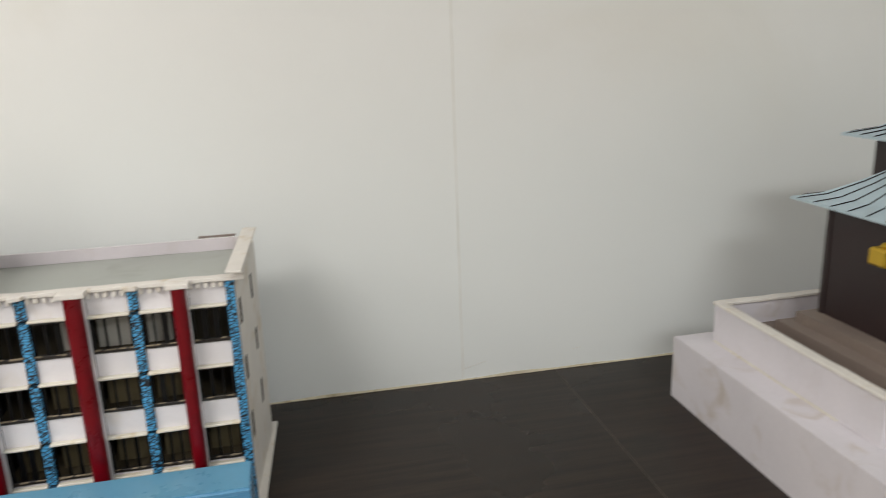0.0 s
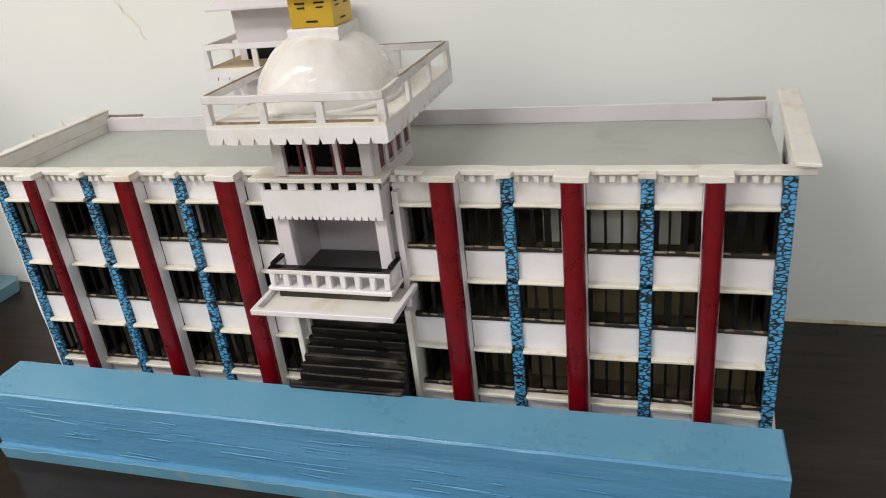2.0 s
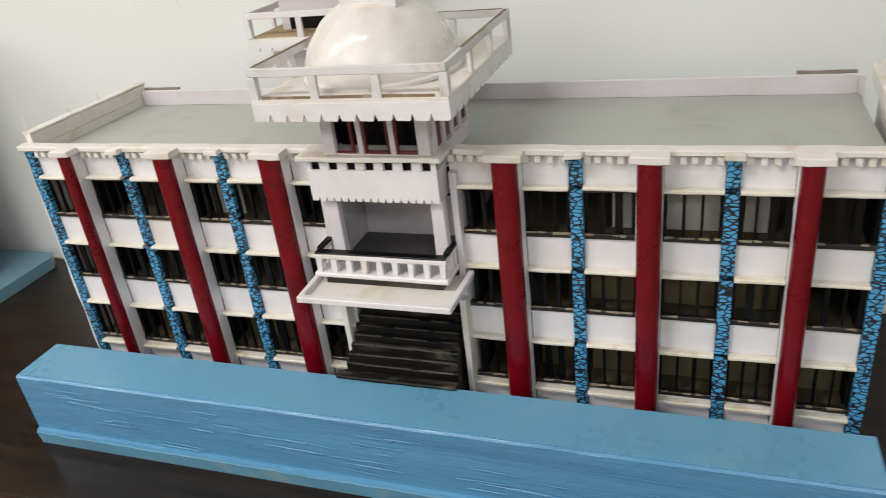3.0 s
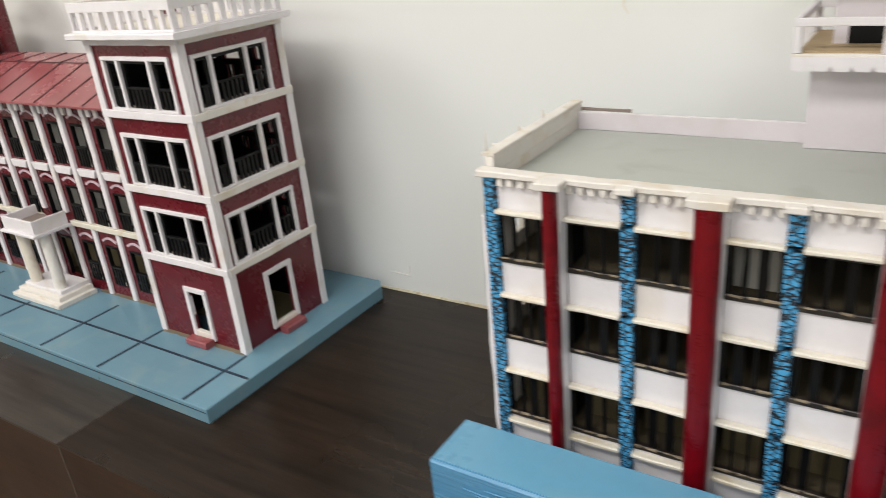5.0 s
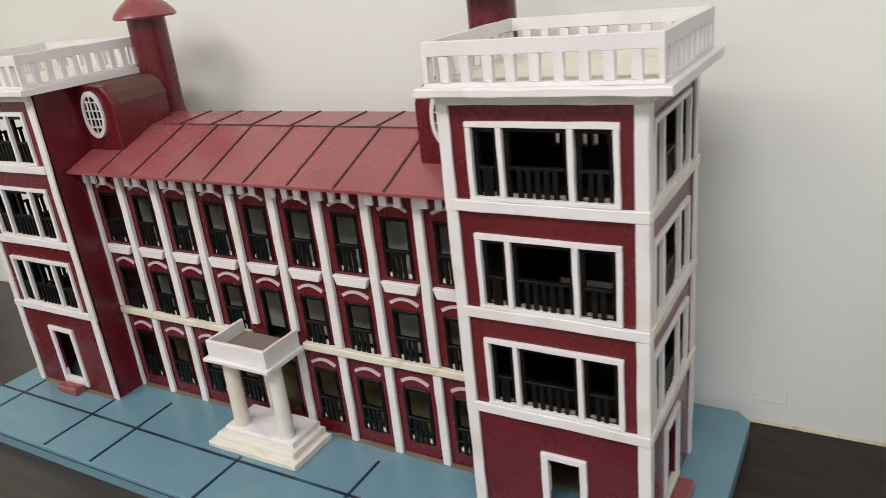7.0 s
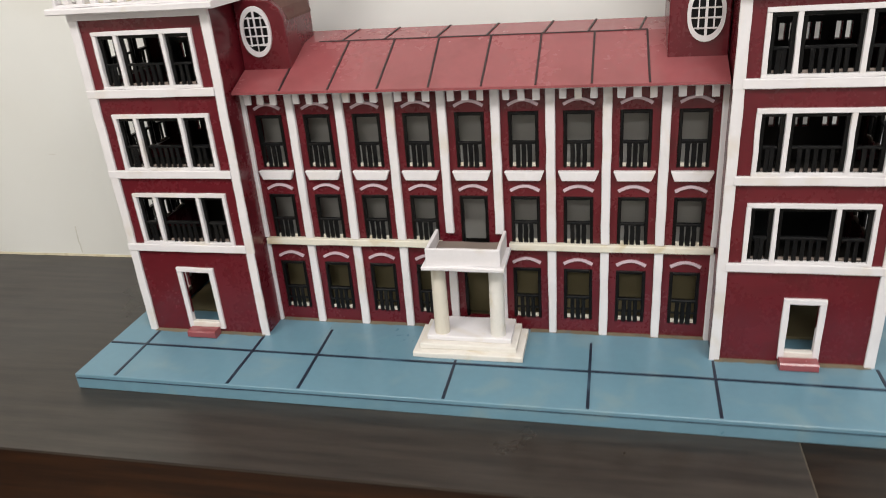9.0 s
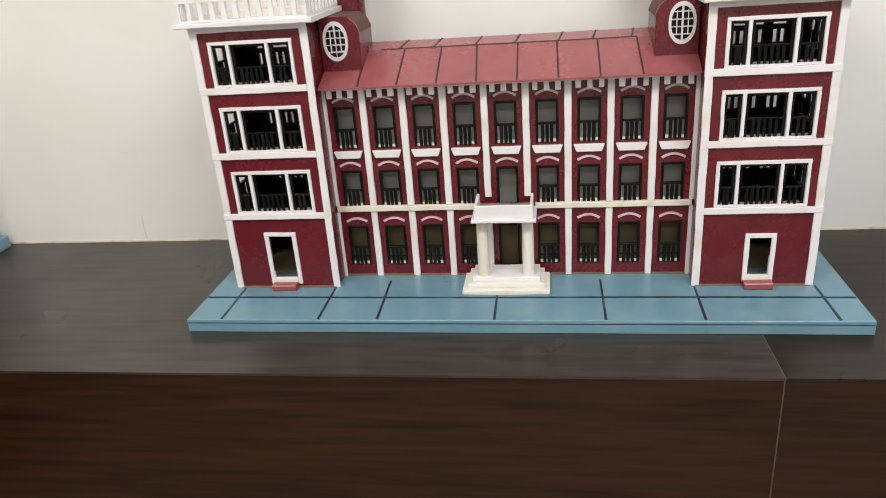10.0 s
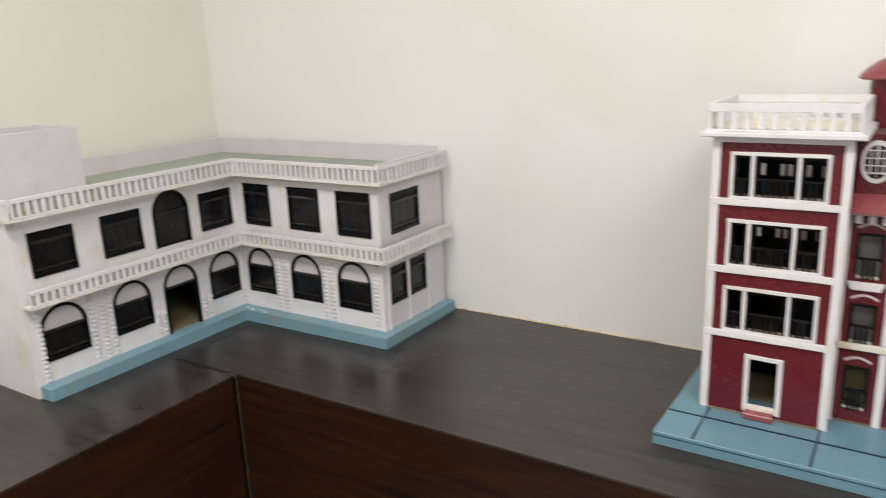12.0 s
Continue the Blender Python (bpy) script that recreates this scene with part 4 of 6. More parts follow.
CORN = (-1.1535, -0.1125)
LEFT = [CORN[0], REDS[0], BLUES[0], REDS[1], BLUES[1], REDS[2], -0.702]
RIGHT = [-0.553, REDS[3], BLUES[2], REDS[4], BLUES[3], REDS[5], CORN[1]]
half = lambda c: RW[c] if c in REDS else (0.007 if c in BLUES or c in CORN else 0.0)
bays = []
for run in (LEFT, RIGHT):
    for a, b in zip(run, run[1:]):
        bays.append((a + half(a), b - half(b)))
for a, b in bays:
    for k, (z0, z1) in enumerate(SP):
        sp = box(college, "spandrel", a + 0.0004, b - 0.0004, WY, WY + 0.006, z0, z1, WHITE, "white card spandrel")
        if k < 3:
            tilt = rng.uniform(-0.0008, 0.0008)
            box(college, "ledge", a + 0.0006, b - 0.0006, WY - 0.010, WY - 0.0002, z0 + tilt - 0.001, z0 + tilt + 0.0035, LEDGE, "cream painted ledge", bev=0.0012)
        else:
            box(college, "ledge", a + 0.0006, b - 0.0006, WY - 0.010, WY - 0.0002, 0.836, 0.841, LEDGE, "cream painted ledge", bev=0.0012)
    for z0, z1 in WN:
        fr = box(college, "window", a, b, WY - 0.0005, WY + 0.005, z1 - 0.006, z1 - 0.0002, DKBROWN, "dark brown barred window")
        box(fr, "sill_rail", a, b, WY - 0.0025, WY + 0.005, z0 + 0.0004, z0 + 0.0065, DKBROWN, "dusty dark sill rail")
        m = max(3, round((b - a) / 0.018))
        for j in range(m + 1):
            c = a + 0.002 + (b - a - 0.004) * j / m
            wv = rng.choice((0.0013, 0.0018, 0.0024, 0.0042))
            box(fr, "bar", c - wv, c + wv, WY + 0.0002, WY + 0.004, z0 + 0.0065, z1 - 0.006, BLACK, bev=0.0003)
    # little brackets under the roof edge
    m = max(2, round((b - a) / 0.012))
    for j in range(m):
        c = a + (b - a) * (j + 0.5) / m
        box(college, "bracket", c - 0.0032, c + 0.0032, WY - 0.007, WY - 0.0002, 1.1385, 1.1475, WHITE2, bev=0.0005)
for c in REDS:
    rw = RW[c]
    pl = box(college, "pillar", c - rw, c + rw, WY - 0.0195, WY - 0.0002, 0.757, 1.147, WHITE, "white pillar with a deep red face", bev=0.001)
    arc = [(c - (rw - 0.0002) * math.cos(math.pi * k / 10), WY - 0.0198 - 0.0115 * math.sin(math.pi * k / 10) ** 0.7) for k in range(11)]
    rf = prism(pl, "red_face", [(c - rw + 0.0002, WY - 0.0197), *arc, (c + rw - 0.0002, WY - 0.0197)], (0, 0, 1.1468), X, Y, Z, 0.3898, RED, "deep red rounded face")
    rf.data.shade_smooth()
    rf.data.set_sharp_from_angle(angle=radians(50))
    box(college, "pillar_cap", c - rw - 0.006, c + rw + 0.006, WY - 0.031, WY - 0.0102, 1.1472, 1.1555, WHITE2, "chipped white cap", bev=0.001, worn=0.001)
for c in BLUES + CORN:
    zs = ((0.757, 1.147),) if c in CORN else ((0.757, 0.9065), (0.9125, 1.0068), (1.0128, 1.1075), (1.1135, 1.147))
    for z0, z1 in zs:
        box(college, "blue_strip", c - 0.007, c + 0.007, WY - 0.006, WY + 0.0055, z0, z1, CRAZY, "blue strip with black crazy-paving pattern", bev=0.0006)
    if c in BLUES:
        box(college, "pillar_cap", c - 0.010, c + 0.010, WY - 0.020, WY - 0.0102, 1.1475, 1.1545, WHITE2, bev=0.001, worn=0.001)
# side and back walls with small windows, floors
SK = Vector((0.022, 0.2346, 0)).normalized()
for px, u_, nx, qs in ((WX0, Y, -X, (0.045, 0.092, 0.140, 0.190)), (WX1, SK, Vector((SK.y, -SK.x, 0)), (0.020, 0.150))):
    hl = [(q, z0 - 0.757 + 0.012, q + 0.022, z1 - 0.757 - 0.004) for q in qs for z0, z1 in WN]
    holed(college, "side_wall", (px, WY + 0.0062, 0.757), u_, Z, nx, BY - WY - 0.0124, 0.39, hl, 0.006, WHITE2, "white side wall with small windows")
    # dark panels stand in for the shade of the deep side openings
    for p, q, r, s in hl if px == WX1 else hl[2::3]:
        prism(college, "side_pane", [(p, q), (r, q), (r, s), (p, s)], Vector((px, WY + 0.0062, 0.757)) - nx * 0.0006, u_, Z, nx, 0.0012, INSIDE, "dark panel for the shade in a side window")
hl = [(0.03 + 0.0688 * k, z0 - 0.757 + 0.010, 0.03 + 0.0688 * k + (0.050 if z0 > 1.0 else 0.032), z1 - 0.757 - 0.004) for k in range(15) for z0, z1 in WN]
# brown darkened so that lining and slabs carry the interior's shade
SHADECARD = paint("shaded_brown_card", (0.085, 0.068, 0.042), 0.85, 0.15, (0.05, 0.04, 0.03), 0.5, 30, 0.1, spec=0.2)
holed(college, "inner_lining", (WX0 + 0.006, BY - 0.0085, 0.757), X, Z, -Y, WX1 - WX0 - 0.012, 0.371, [(p - 0.006, q, r - 0.006, s) for p, q, r, s in hl], 0.0015, SHADECARD, "brown lining darkened for the shade inside")
holed(college, "back_wall", (WX0, BY - 0.006, 0.757), X, Z, -Y, WX1 - WX0, 0.399, hl, 0.006, WHITE, "white back wall with windows")
for z in (0.850, 0.951, 1.050):
    for a, e in ((WX0 + 0.008, c0_ - 0.088), (c0_ + 0.088, WX1 - 0.008)):
        box(college, "floor_slab", a, e, WY + 0.0065, BY - 0.0105, z - 0.010, z - 0.006, SHADECARD, bev=0, worn=0)
# unseen near-black partitions, added to keep the bays shaded
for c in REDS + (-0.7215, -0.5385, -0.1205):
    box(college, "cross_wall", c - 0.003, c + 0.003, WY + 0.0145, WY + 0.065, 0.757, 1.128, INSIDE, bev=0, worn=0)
box(college, "side_wall_edge", WX0 - 0.0082, WX0 - 0.0009, WY - 0.002, WY + 0.004, 0.757, 1.100, WHITE, "white edge of the side wall", bev=0.001, worn=0.002)
# backing cards a little way behind the bars: pale in four upper bays, brown below
OLIVE = paint("olive_card", (0.15, 0.12, 0.062), 0.8, 0.18, (0.12, 0.10, 0.06), 0.5, 20, 0.1, stain_scale=12)
GREYC = paint("grey_card", (0.52, 0.50, 0.45), 0.8, 0.08, (0.36, 0.34, 0.28), 0.4, 20, 0.1, stain_scale=10)
TANG = paint("tan_glue", (0.26, 0.21, 0.14), 0.6, 0.3, (0.08, 0.06, 0.04), 0.7, 60, 0.2, stain_scale=50)
for k, (a, b) in enumerate(bays):
    for r, (z0, z1) in enumerate(WN):
        if r == 0 and k in (3, 8, 9, 10):
            lo_ = a + (b - a) * 0.45 if k == 8 else a
            hi_ = a + (b - a) * 0.75 if k == 10 else b
            box(college, "backing_card", lo_ + 0.001, hi_ - 0.001, WY + 0.034, WY + 0.036, z0 - 0.002, z1 + 0.006, GREYC, "grey card behind the bars", bev=0, worn=0)
        elif r == 1 and k in (8, 9, 10) or r == 2 and k not in (5, 6):
            box(college, "backing_card", a + 0.001, b - 0.001, WY + 0.038, WY + 0.040, z0 - 0.002, z1 + 0.006, OLIVE, "olive card behind the bars", bev=0, worn=0)
        m = rng.randrange(2, 5)
        for j in range(m):
            gx = a + (b - a) * (j + rng.uniform(0.2, 0.8)) / m
            gl = rng.uniform(0.003, 0.008)
            box(college, "glue_smear", gx - gl, gx + gl, WY - 0.0034, WY - 0.0020, z0 + 0.0050, z0 + 0.0070, TANG, "tan glue on the sill rail", bev=0)
# roof
box(college, "roof", WX0 + 0.0065, WX1 - 0.0065, WY + 0.004, BY - 0.0065, 1.129, 1.134, ROOFGREY, "grey painted flat roof", bev=0, worn=0)
for a, b in ((WX0 - 0.006, -0.7115), (-0.5435, WX1 + 0.016)):
    box(college, "roof_edge", a, b, WY - 0.010, WY + 0.007, 1.1478, 1.1548, WHITE2, "chipped white roof edge", bev=0.0012, worn=0.001)
for q, nm in ((WX0 - 0.003, "w"), (WX1 - 0.009, "e")):
    wd = 0.010 if nm == "w" else 0.016
    if nm == "e":
        pw = prism(college, "parapet", [(-0.112, WY + 0.0072), (-0.100, WY + 0.0072), (-0.085, BY), (-0.099, BY)], (0, 0, 1.166), X, Y, Z, 0.0188, WHITE2, "yellowed white parapet", bev=0.001)
        prism(pw, "coping", [(-0.115, 0.886), (-0.091, 0.880), (-0.077, BY + 0.003), (-0.102, BY + 0.003)], (0, 0, 1.1705), X, Y, Z, 0.0045, WHITE2, "wide worn coping strip", bev=0.001)
    else:
        pw = box(college, "parapet", q, q + wd, WY + 0.0072, BY + 0.003, 1.1472, 1.166, WHITE2, "yellowed white parapet", bev=0.001, worn=0.001)
        for yy in (0.962, 1.03, 1.095):
            box(pw, "loose_tab", q - 0.012, q - 0.0045, yy, yy + 0.003, 1.1662, 1.168, WHITE2, bev=0)
        box(pw, "coping", q - 0.004, q + wd + 0.001, WY + 0.0072, BY + 0.004, 1.166, 1.1695, WHITE2, bev=0.001, worn=0.0012)
        for yy, hh in ((0.932, 0.020), (1.012, 0.006), (1.075, 0.010)):
            box(pw, "loose_tab", q - 0.003, q - 0.0015, yy, yy + 0.0022, 1.1695, 1.1695 + hh, WHITE2, bev=0)
box(college, "parapet", WX0 + 0.0075, WX1 - 0.0095, BY - 0.0082, BY - 0.0062, 1.134, 1.157, LILAC, "lilac-white rear parapet", bev=0.0008, worn=0.001)
for q in (WX0 + 0.008, WX1 - 0.075):
    box(college, "loose_strip", q, q + 0.066, BY + 0.0015, BY + 0.006, 1.1565, 1.160, STONE, "bare card strip", bev=0.0005)

for k in range(26):
    gx = WX0 + 0.02 + 0.0395 * k + rng.uniform(-0.01, 0.01)
    gl = rng.uniform(0.006, 0.016)
    box(college, "glue_smear", gx, gx + gl, WY - 0.0105, WY - 0.0068, 0.7572, 0.7580 + rng.uniform(0, 0.0012), CAULK, "yellowed glue smear", bev=0)
# centre bay: stairs, canopy, balcony, awning
c0 = -0.630
PFLOOR = paint("grey_porch_floor_paint", (0.055, 0.052, 0.052), 0.35, 0.12, (0.03, 0.028, 0.028), 0.5, 30, 0.1)
STAIR = paint("worn_black_stair_paint", (0.007, 0.006, 0.0055), 0.55, 0.3, (0.16, 0.13, 0.105), 0.75, 60, 0.3, stain_scale=34, stretch=(0.35, 1, 1), spec=0.25)
box(college, "stair", c0 - 0.080, c0 + 0.078, 0.847, 0.8598, 0.8695, 0.8745, STAIR, "worn black painted stair", bev=0.0014, worn=0.0009)
for k in range(9):
    y0 = 0.862 + 0.0085 * k
    z1 = 0.868 + 0.0092 * k
    box(college, "stair", c0 - 0.077 + 0.0012 * k, c0 + 0.075 - 0.0008 * k, y0, y0 + 0.0083 if k < 8 else 0.955, 0.757, z1, STAIR, "worn black painted stair", bev=0.0016, worn=0.0016)
RUB = paint("rubbed_stair_edge", (0.085, 0.070, 0.057), 0.7, 0.3, (0.015, 0.013, 0.011), 0.9, 60, 0.2, stain_scale=60, stretch=(0.5, 1, 1))
for k in range(9):
    y0, z1 = 0.862 + 0.0085 * k, 0.868 + 0.0092 * k
    q = c0 - 0.072 + rng.uniform(0, 0.01)
    while q < c0 + 0.06:
        ln_ = min(rng.uniform(0.01, 0.09), c0 + 0.070 - q)
        box(college, "worn_nosing", q, q + ln_, y0 - 0.0006, y0 + 0.0012, z1 - 0.0006, z1 + 0.0006, RUB, "pale rubbed stair edge", bev=0.0002, worn=0.0003)
        q += ln_ + rng.uniform(0.002, 0.02)
for s in (-1, 1):
    x = c0 + s * 0.081
    box(college, "stair_cheek", x - 0.004, x + 0.004, 0.899, 0.955, 0.757, 0.968, WHITE2, "white stair side panel", bev=0.001, worn=0.001)
    x = c0 + s * 0.066
    box(college, "porch_pier", x - 0.008, x + 0.008, 0.893, 0.905, 1.003, 1.104, LILAC, "lilac-white pier", bev=0.001)
    x = c0 + s * 0.083
    box(college, "porch_wall", x - 0.004, x + 0.004, 0.9062, 1.05, 0.970, 1.128, LILAC, bev=0.0005)
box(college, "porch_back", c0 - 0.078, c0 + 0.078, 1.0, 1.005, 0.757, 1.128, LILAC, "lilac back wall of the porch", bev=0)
box(college, "porch_doorway", c0 + 0.000, c0 + 0.056, 0.996, 0.9995, 1.060, 1.100, BLACK, "dark doorway", bev=0)
box(college, "porch_floor", c0 - 0.0785, c0 + 0.0785, 0.906, 0.9958, 0.997, 1.003, PFLOOR, "dark grey porch floor", bev=0)
can = box(college, "canopy", c0 - 0.090, c0 + 0.090, 0.829, 0.9058, 0.992, 0.997, WHITE2, "cream-white canopy tray", bev=0.001)
prism(can, "rim", [(c0 - 0.095, 0.822), (c0 + 0.095, 0.822), (c0 + 0.089, 0.830), (c0 - 0.089, 0.830)], (0, 0, 1.004), X, Y, Z, 0.0075, WHITE, bev=0.0008)
for s in (-1, 1):
    prism(can, "rim", [(c0 + s * 0.095, 0.823), (c0 + s * 0.097, 0.909), (c0 + s * 0.090, 0.907), (c0 + s * 0.0885, 0.8305)], (0, 0, 1.004), X, Y, Z, 0.0075, WHITE, bev=0.0008)
box(college, "balcony", c0 - 0.088, c0 + 0.080, 0.8625, 0.905, 1.0085, 1.0145, WHITE, "white balcony slab", bev=0.0015)
# dark brown block paints the shadow between balcony and canopy
box(college, "balcony_plinth", c0 - 0.078, c0 + 0.070, 0.870, 0.9048, 0.9972, 1.0083, DKBROWN, "dark block for the shaded gap under the balcony", bev=0)
bx0, bx1, by0 = c0 - 0.084, c0 + 0.076, 0.868
tp = box(college, "balcony_rail", bx0 - 0.003, bx1 + 0.003, by0 - 0.003, by0 + 0.006, 1.0325, 1.0375, WHITE, "white balcony rail with a black top")
box(tp, "black_capping", bx0 - 0.002, bx1 + 0.002, by0 - 0.001, by0 + 0.010, 1.0375, 1.0395, BLACK, "black capping")
for k in range(9):
    q = bx0 + 0.002 + (bx1 - bx0 - 0.004) * k / 8
    box(tp, "baluster", q - 0.0038, q + 0.0038, by0 - 0.002, by0 + 0.004, 1.0145, 1.0325, WHITE, bev=0.0006)
for q in (bx0, bx1):
    sr = box(college, "balcony_rail", q - 0.003, q + 0.003, by0 + 0.0062, 0.906, 1.0325, 1.0375, WHITE)
    box(sr, "black_capping", q - 0.004, q + 0.004, by0 + 0.0102, 0.908, 1.0375, 1.0415, BLACK)
    for k in range(3):
        yy = by0 + 0.014 + 0.011 * k
        box(sr, "baluster", q - 0.002, q + 0.002, yy - 0.0028, yy + 0.0028, 1.0145, 1.0325, WHITE, bev=0.0005)


def scallops(parent, name, x0, x1, z_top, z_bot, count, o, u, n, mat, label, teeth=0.35, notch=0.18):
    """A hanging fringe with a cut lower edge."""
    pts = [(x0, z_top)]
    step = (x1 - x0) / count
    low = [(x0, z_bot + 0.001)]
    for k in range(count):
        a = x0 + step * k
        low += [(a + step * notch, z_bot), (a + step * (1 - notch), z_bot - rng.uniform(0, 0.0006))]
        if k < count - 1:
            low += [(a + step, z_bot + (z_top - z_bot) * teeth)]
    low += [(x1, z_bot + 0.001)]
    return prism(parent, name, [(x1, z_top)] + pts + low, o, u, Z, n, 0.003, mat, label)


ax0, ax1, ay = c0 - 0.083, c0 + 0.074, 0.884
aw = scallops(college, "awning", ax0, ax1, 1.138, 1.100, 17, (0, ay, 0), X, -Y, WHITE, "white awning panel with a scalloped edge", teeth=0.14)
scallops(aw, "side_panel", ay + 0.0035, 0.917, 1.138, 1.100, 4, (ax1, 0, 0), Y, X, LILAC, "", teeth=0.14)
scallops(aw, "side_panel", ay + 0.0035, 0.917, 1.138, 1.100, 4, (ax0, 0, 0), Y, -X, LILAC, "", teeth=0.14)
for k in range(8):
    q = ax0 + (ax1 - ax0) * k / 7
    box(aw, "tooth", max(ax0, q - 0.0058), min(ax1, q + 0.0058), ay, ay + 0.003, 1.1381, 1.1495, WHITE, bev=0.0004)
# black sheet gives the gaps between the teeth their shade
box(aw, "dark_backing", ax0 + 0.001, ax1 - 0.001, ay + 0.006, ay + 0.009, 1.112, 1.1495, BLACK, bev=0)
box(aw, "cornice", ax0 - 0.009, ax1 + 0.007, ay - 0.006, 0.922, 1.1497, 1.1555, WHITE2, "chipped cream cornice", bev=0.001, worn=0.001)

# lantern room, railed terrace, dome and spire
lx0, lx1, ly0, ly1 = c0 - 0.058, c0 + 0.072, 0.884, 1.02
box(college, "lantern_floor", lx0, lx1, ly0 + 0.002, ly1, 1.1557, 1.157, WHITE2, bev=0)
for q in (lx0 + 0.009, lx0 + 0.047, lx0 + 0.085, lx1 - 0.009):
    hw = 0.007 if q in (lx0 + 0.009, lx1 - 0.009) else 0.003
    box(college, "lantern_pier", q - hw, q + hw, ly0, ly0 + 0.008, 1.157, 1.2205, LILAC, "lilac-white pier", bev=0.0006)
for q in (lx0 + 0.0225, lx0 + 0.066, lx0 + 0.1035):
    fr = box(college, "lantern_window", q - 0.0165, q - 0.0125, ly0 + 0.003, ly0 + 0.007, 1.156, 1.2205, MAROON, "maroon framed dark window")
    box(fr, "jamb", q + 0.0115, q + 0.0155, ly0 + 0.003, ly0 + 0.007, 1.156, 1.2205, MAROON)
    box(fr, "sill", q - 0.0125, q + 0.0115, ly0 + 0.003, ly0 + 0.007, 1.156, 1.160, MAROON)
# black core in place of the shade within the lantern room
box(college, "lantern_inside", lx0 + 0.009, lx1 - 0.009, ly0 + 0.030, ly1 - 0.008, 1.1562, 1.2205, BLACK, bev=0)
for px, nx in ((lx0, -X), (lx1, X)):
    hl = [(0.012 + 0.030 * k, 0.02, 0.032 + 0.030 * k, 0.058) for k in range(4)]
    holed(college, "lantern_wall", (px, ly0 + 0.0085, 1.134), Y, Z, nx, ly1 - ly0 - 0.0085, 0.0865, hl, 0.004, LILAC, "lilac-white lantern wall")
    for p, r, s, t in hl:
        box(college, "lantern_window", *sorted((px - nx.x * 0.0025, px - nx.x * 0.0045)), ly0 + 0.0085 + p, ly0 + 0.0085 + s, 1.134 + r, 1.134 + t, MAROON, "maroon shutter", bev=0.0003)
tx0, tx1, ty0, ty1 = -0.729, -0.515, 0.831, 1.090
dk = box(college, "terrace", tx0, tx1, ty0, ty1, 1.2225, 1.236, WHITE2, "yellowed white terrace slab", bev=0.001, worn=0.001)
scallops(dk, "fringe", tx0 - 0.001, tx1 + 0.001, 1.232, 1.2135, 11, (0, ty0 - 0.0006, 0), X, -Y, WHITE, "white fringe cut in tabs", teeth=0.42, notch=0.14)
for px, nx in ((tx0 - 0.0006, -X), (tx1 + 0.0006, X)):
    scallops(dk, "fringe", ty0, ty1, 1.232, 1.2135, 12, (px, 0, 0), Y, nx, WHITE, "", teeth=0.42, notch=0.14)


GRIMY = paint("grimy_white_card", (0.68, 0.655, 0.66), 0.5, 0.08, (0.30, 0.23, 0.14), 0.6, 40, 0.2, stain_scale=26)


def rail_frame(parent, x0, x1, y0, y1, z0, z1, nx, ny, t, mat):
    """A plain card railing round a platform: top rail and upright posts."""
    for yy in (y0, y1 - t):
        r = box(parent, "top_rail", x0, x1, yy, yy + t, z1 - 0.0085, z1, mat, "white card rail", bev=0.0006)
        for k in range(nx):
            c = x0 + 0.0035 + (x1 - x0 - 0.007) * k / (nx - 1)
            box(r, "post", c - 0.0042, c + 0.0042, yy, yy + t, z0, z1 - 0.0085, mat, bev=0.0005)
    for xx in (x0, x1 - t):
        r = box(parent, "top_rail", xx, xx + t, y0 + t, y1 - t, z1 - 0.0085, z1, mat, "white card rail", bev=0.0006)
        for k in range(ny):
            c = y0 + t + 0.004 + (y1 - y0 - 2 * t - 0.008) * k / (ny - 1)
            box(r, "post", xx, xx + t, c - 0.0042, c + 0.0042, z0, z1 - 0.0085, mat, bev=0.0005)


rail_frame(college, tx0, tx1, ty0 + 0.001, ty1 - 0.001, 1.236, 1.268, 4, 4, 0.005, GRIMY)
EDGE = paint("worn_edge_and_shadow_brown", (0.20, 0.145, 0.085), 0.7, 0.25, (0.45, 0.40, 0.33), 0.7, 60, 0.2, stain_scale=40)
# thin brown strips paint the shadow line at the rail's foot
for k in range(3):
    a = tx0 + 0.011 + (tx1 - tx0 - 0.014) / 3 * k
    box(dk, "kerb_gap", a, a + (tx1 - tx0) / 3 - 0.016, ty0 + 0.0025, ty0 + 0.0045, 1.2358, 1.2388, EDGE, "brown strip for the shadow line under the rail", bev=0, worn=0.0004)
for a, b, c, d in ((tx0 + 0.0006, tx0 + 0.0044, ty0 + 0.008, ty1 - 0.008), (tx1 - 0.0044, tx1 - 0.0006, ty0 + 0.06, ty1 - 0.008), (tx0 + 0.008, tx1 - 0.008, ty1 - 0.0054, ty1 - 0.0016)):
    box(dk, "worn_edge", a, b, c, d, 1.2676, 1.2686, EDGE, "brown rubbed edge of the rail", bev=0, worn=0.0003)
dcx, dcy = -0.624, 0.940
prof = [(0.085 * math.cos(a), 1.2362 + 0.084 * math.sin(a)) for a in [math.pi / 2 * k / 26 for k in range(26)]]
prof = [(0.089, 1.2362), (0.0885, 1.2395)] + prof[1:]
dome = lathe(college, "dome", dcx, dcy, prof, DOMEW, 64, "lumpy glossy white plaster dome")
for v in dome.data.vertices:
    d = noise.noise(v.co * 45.0) * 0.0026 + noise.noise(v.co * 110.0) * 0.0011
    v.co += Vector((v.co.x, v.co.y, 0)).normalized() * d if v.co.z > -0.035 else Vector((0, 0, 0))
fb = 0.0262
gcx = dcx + 0.0055
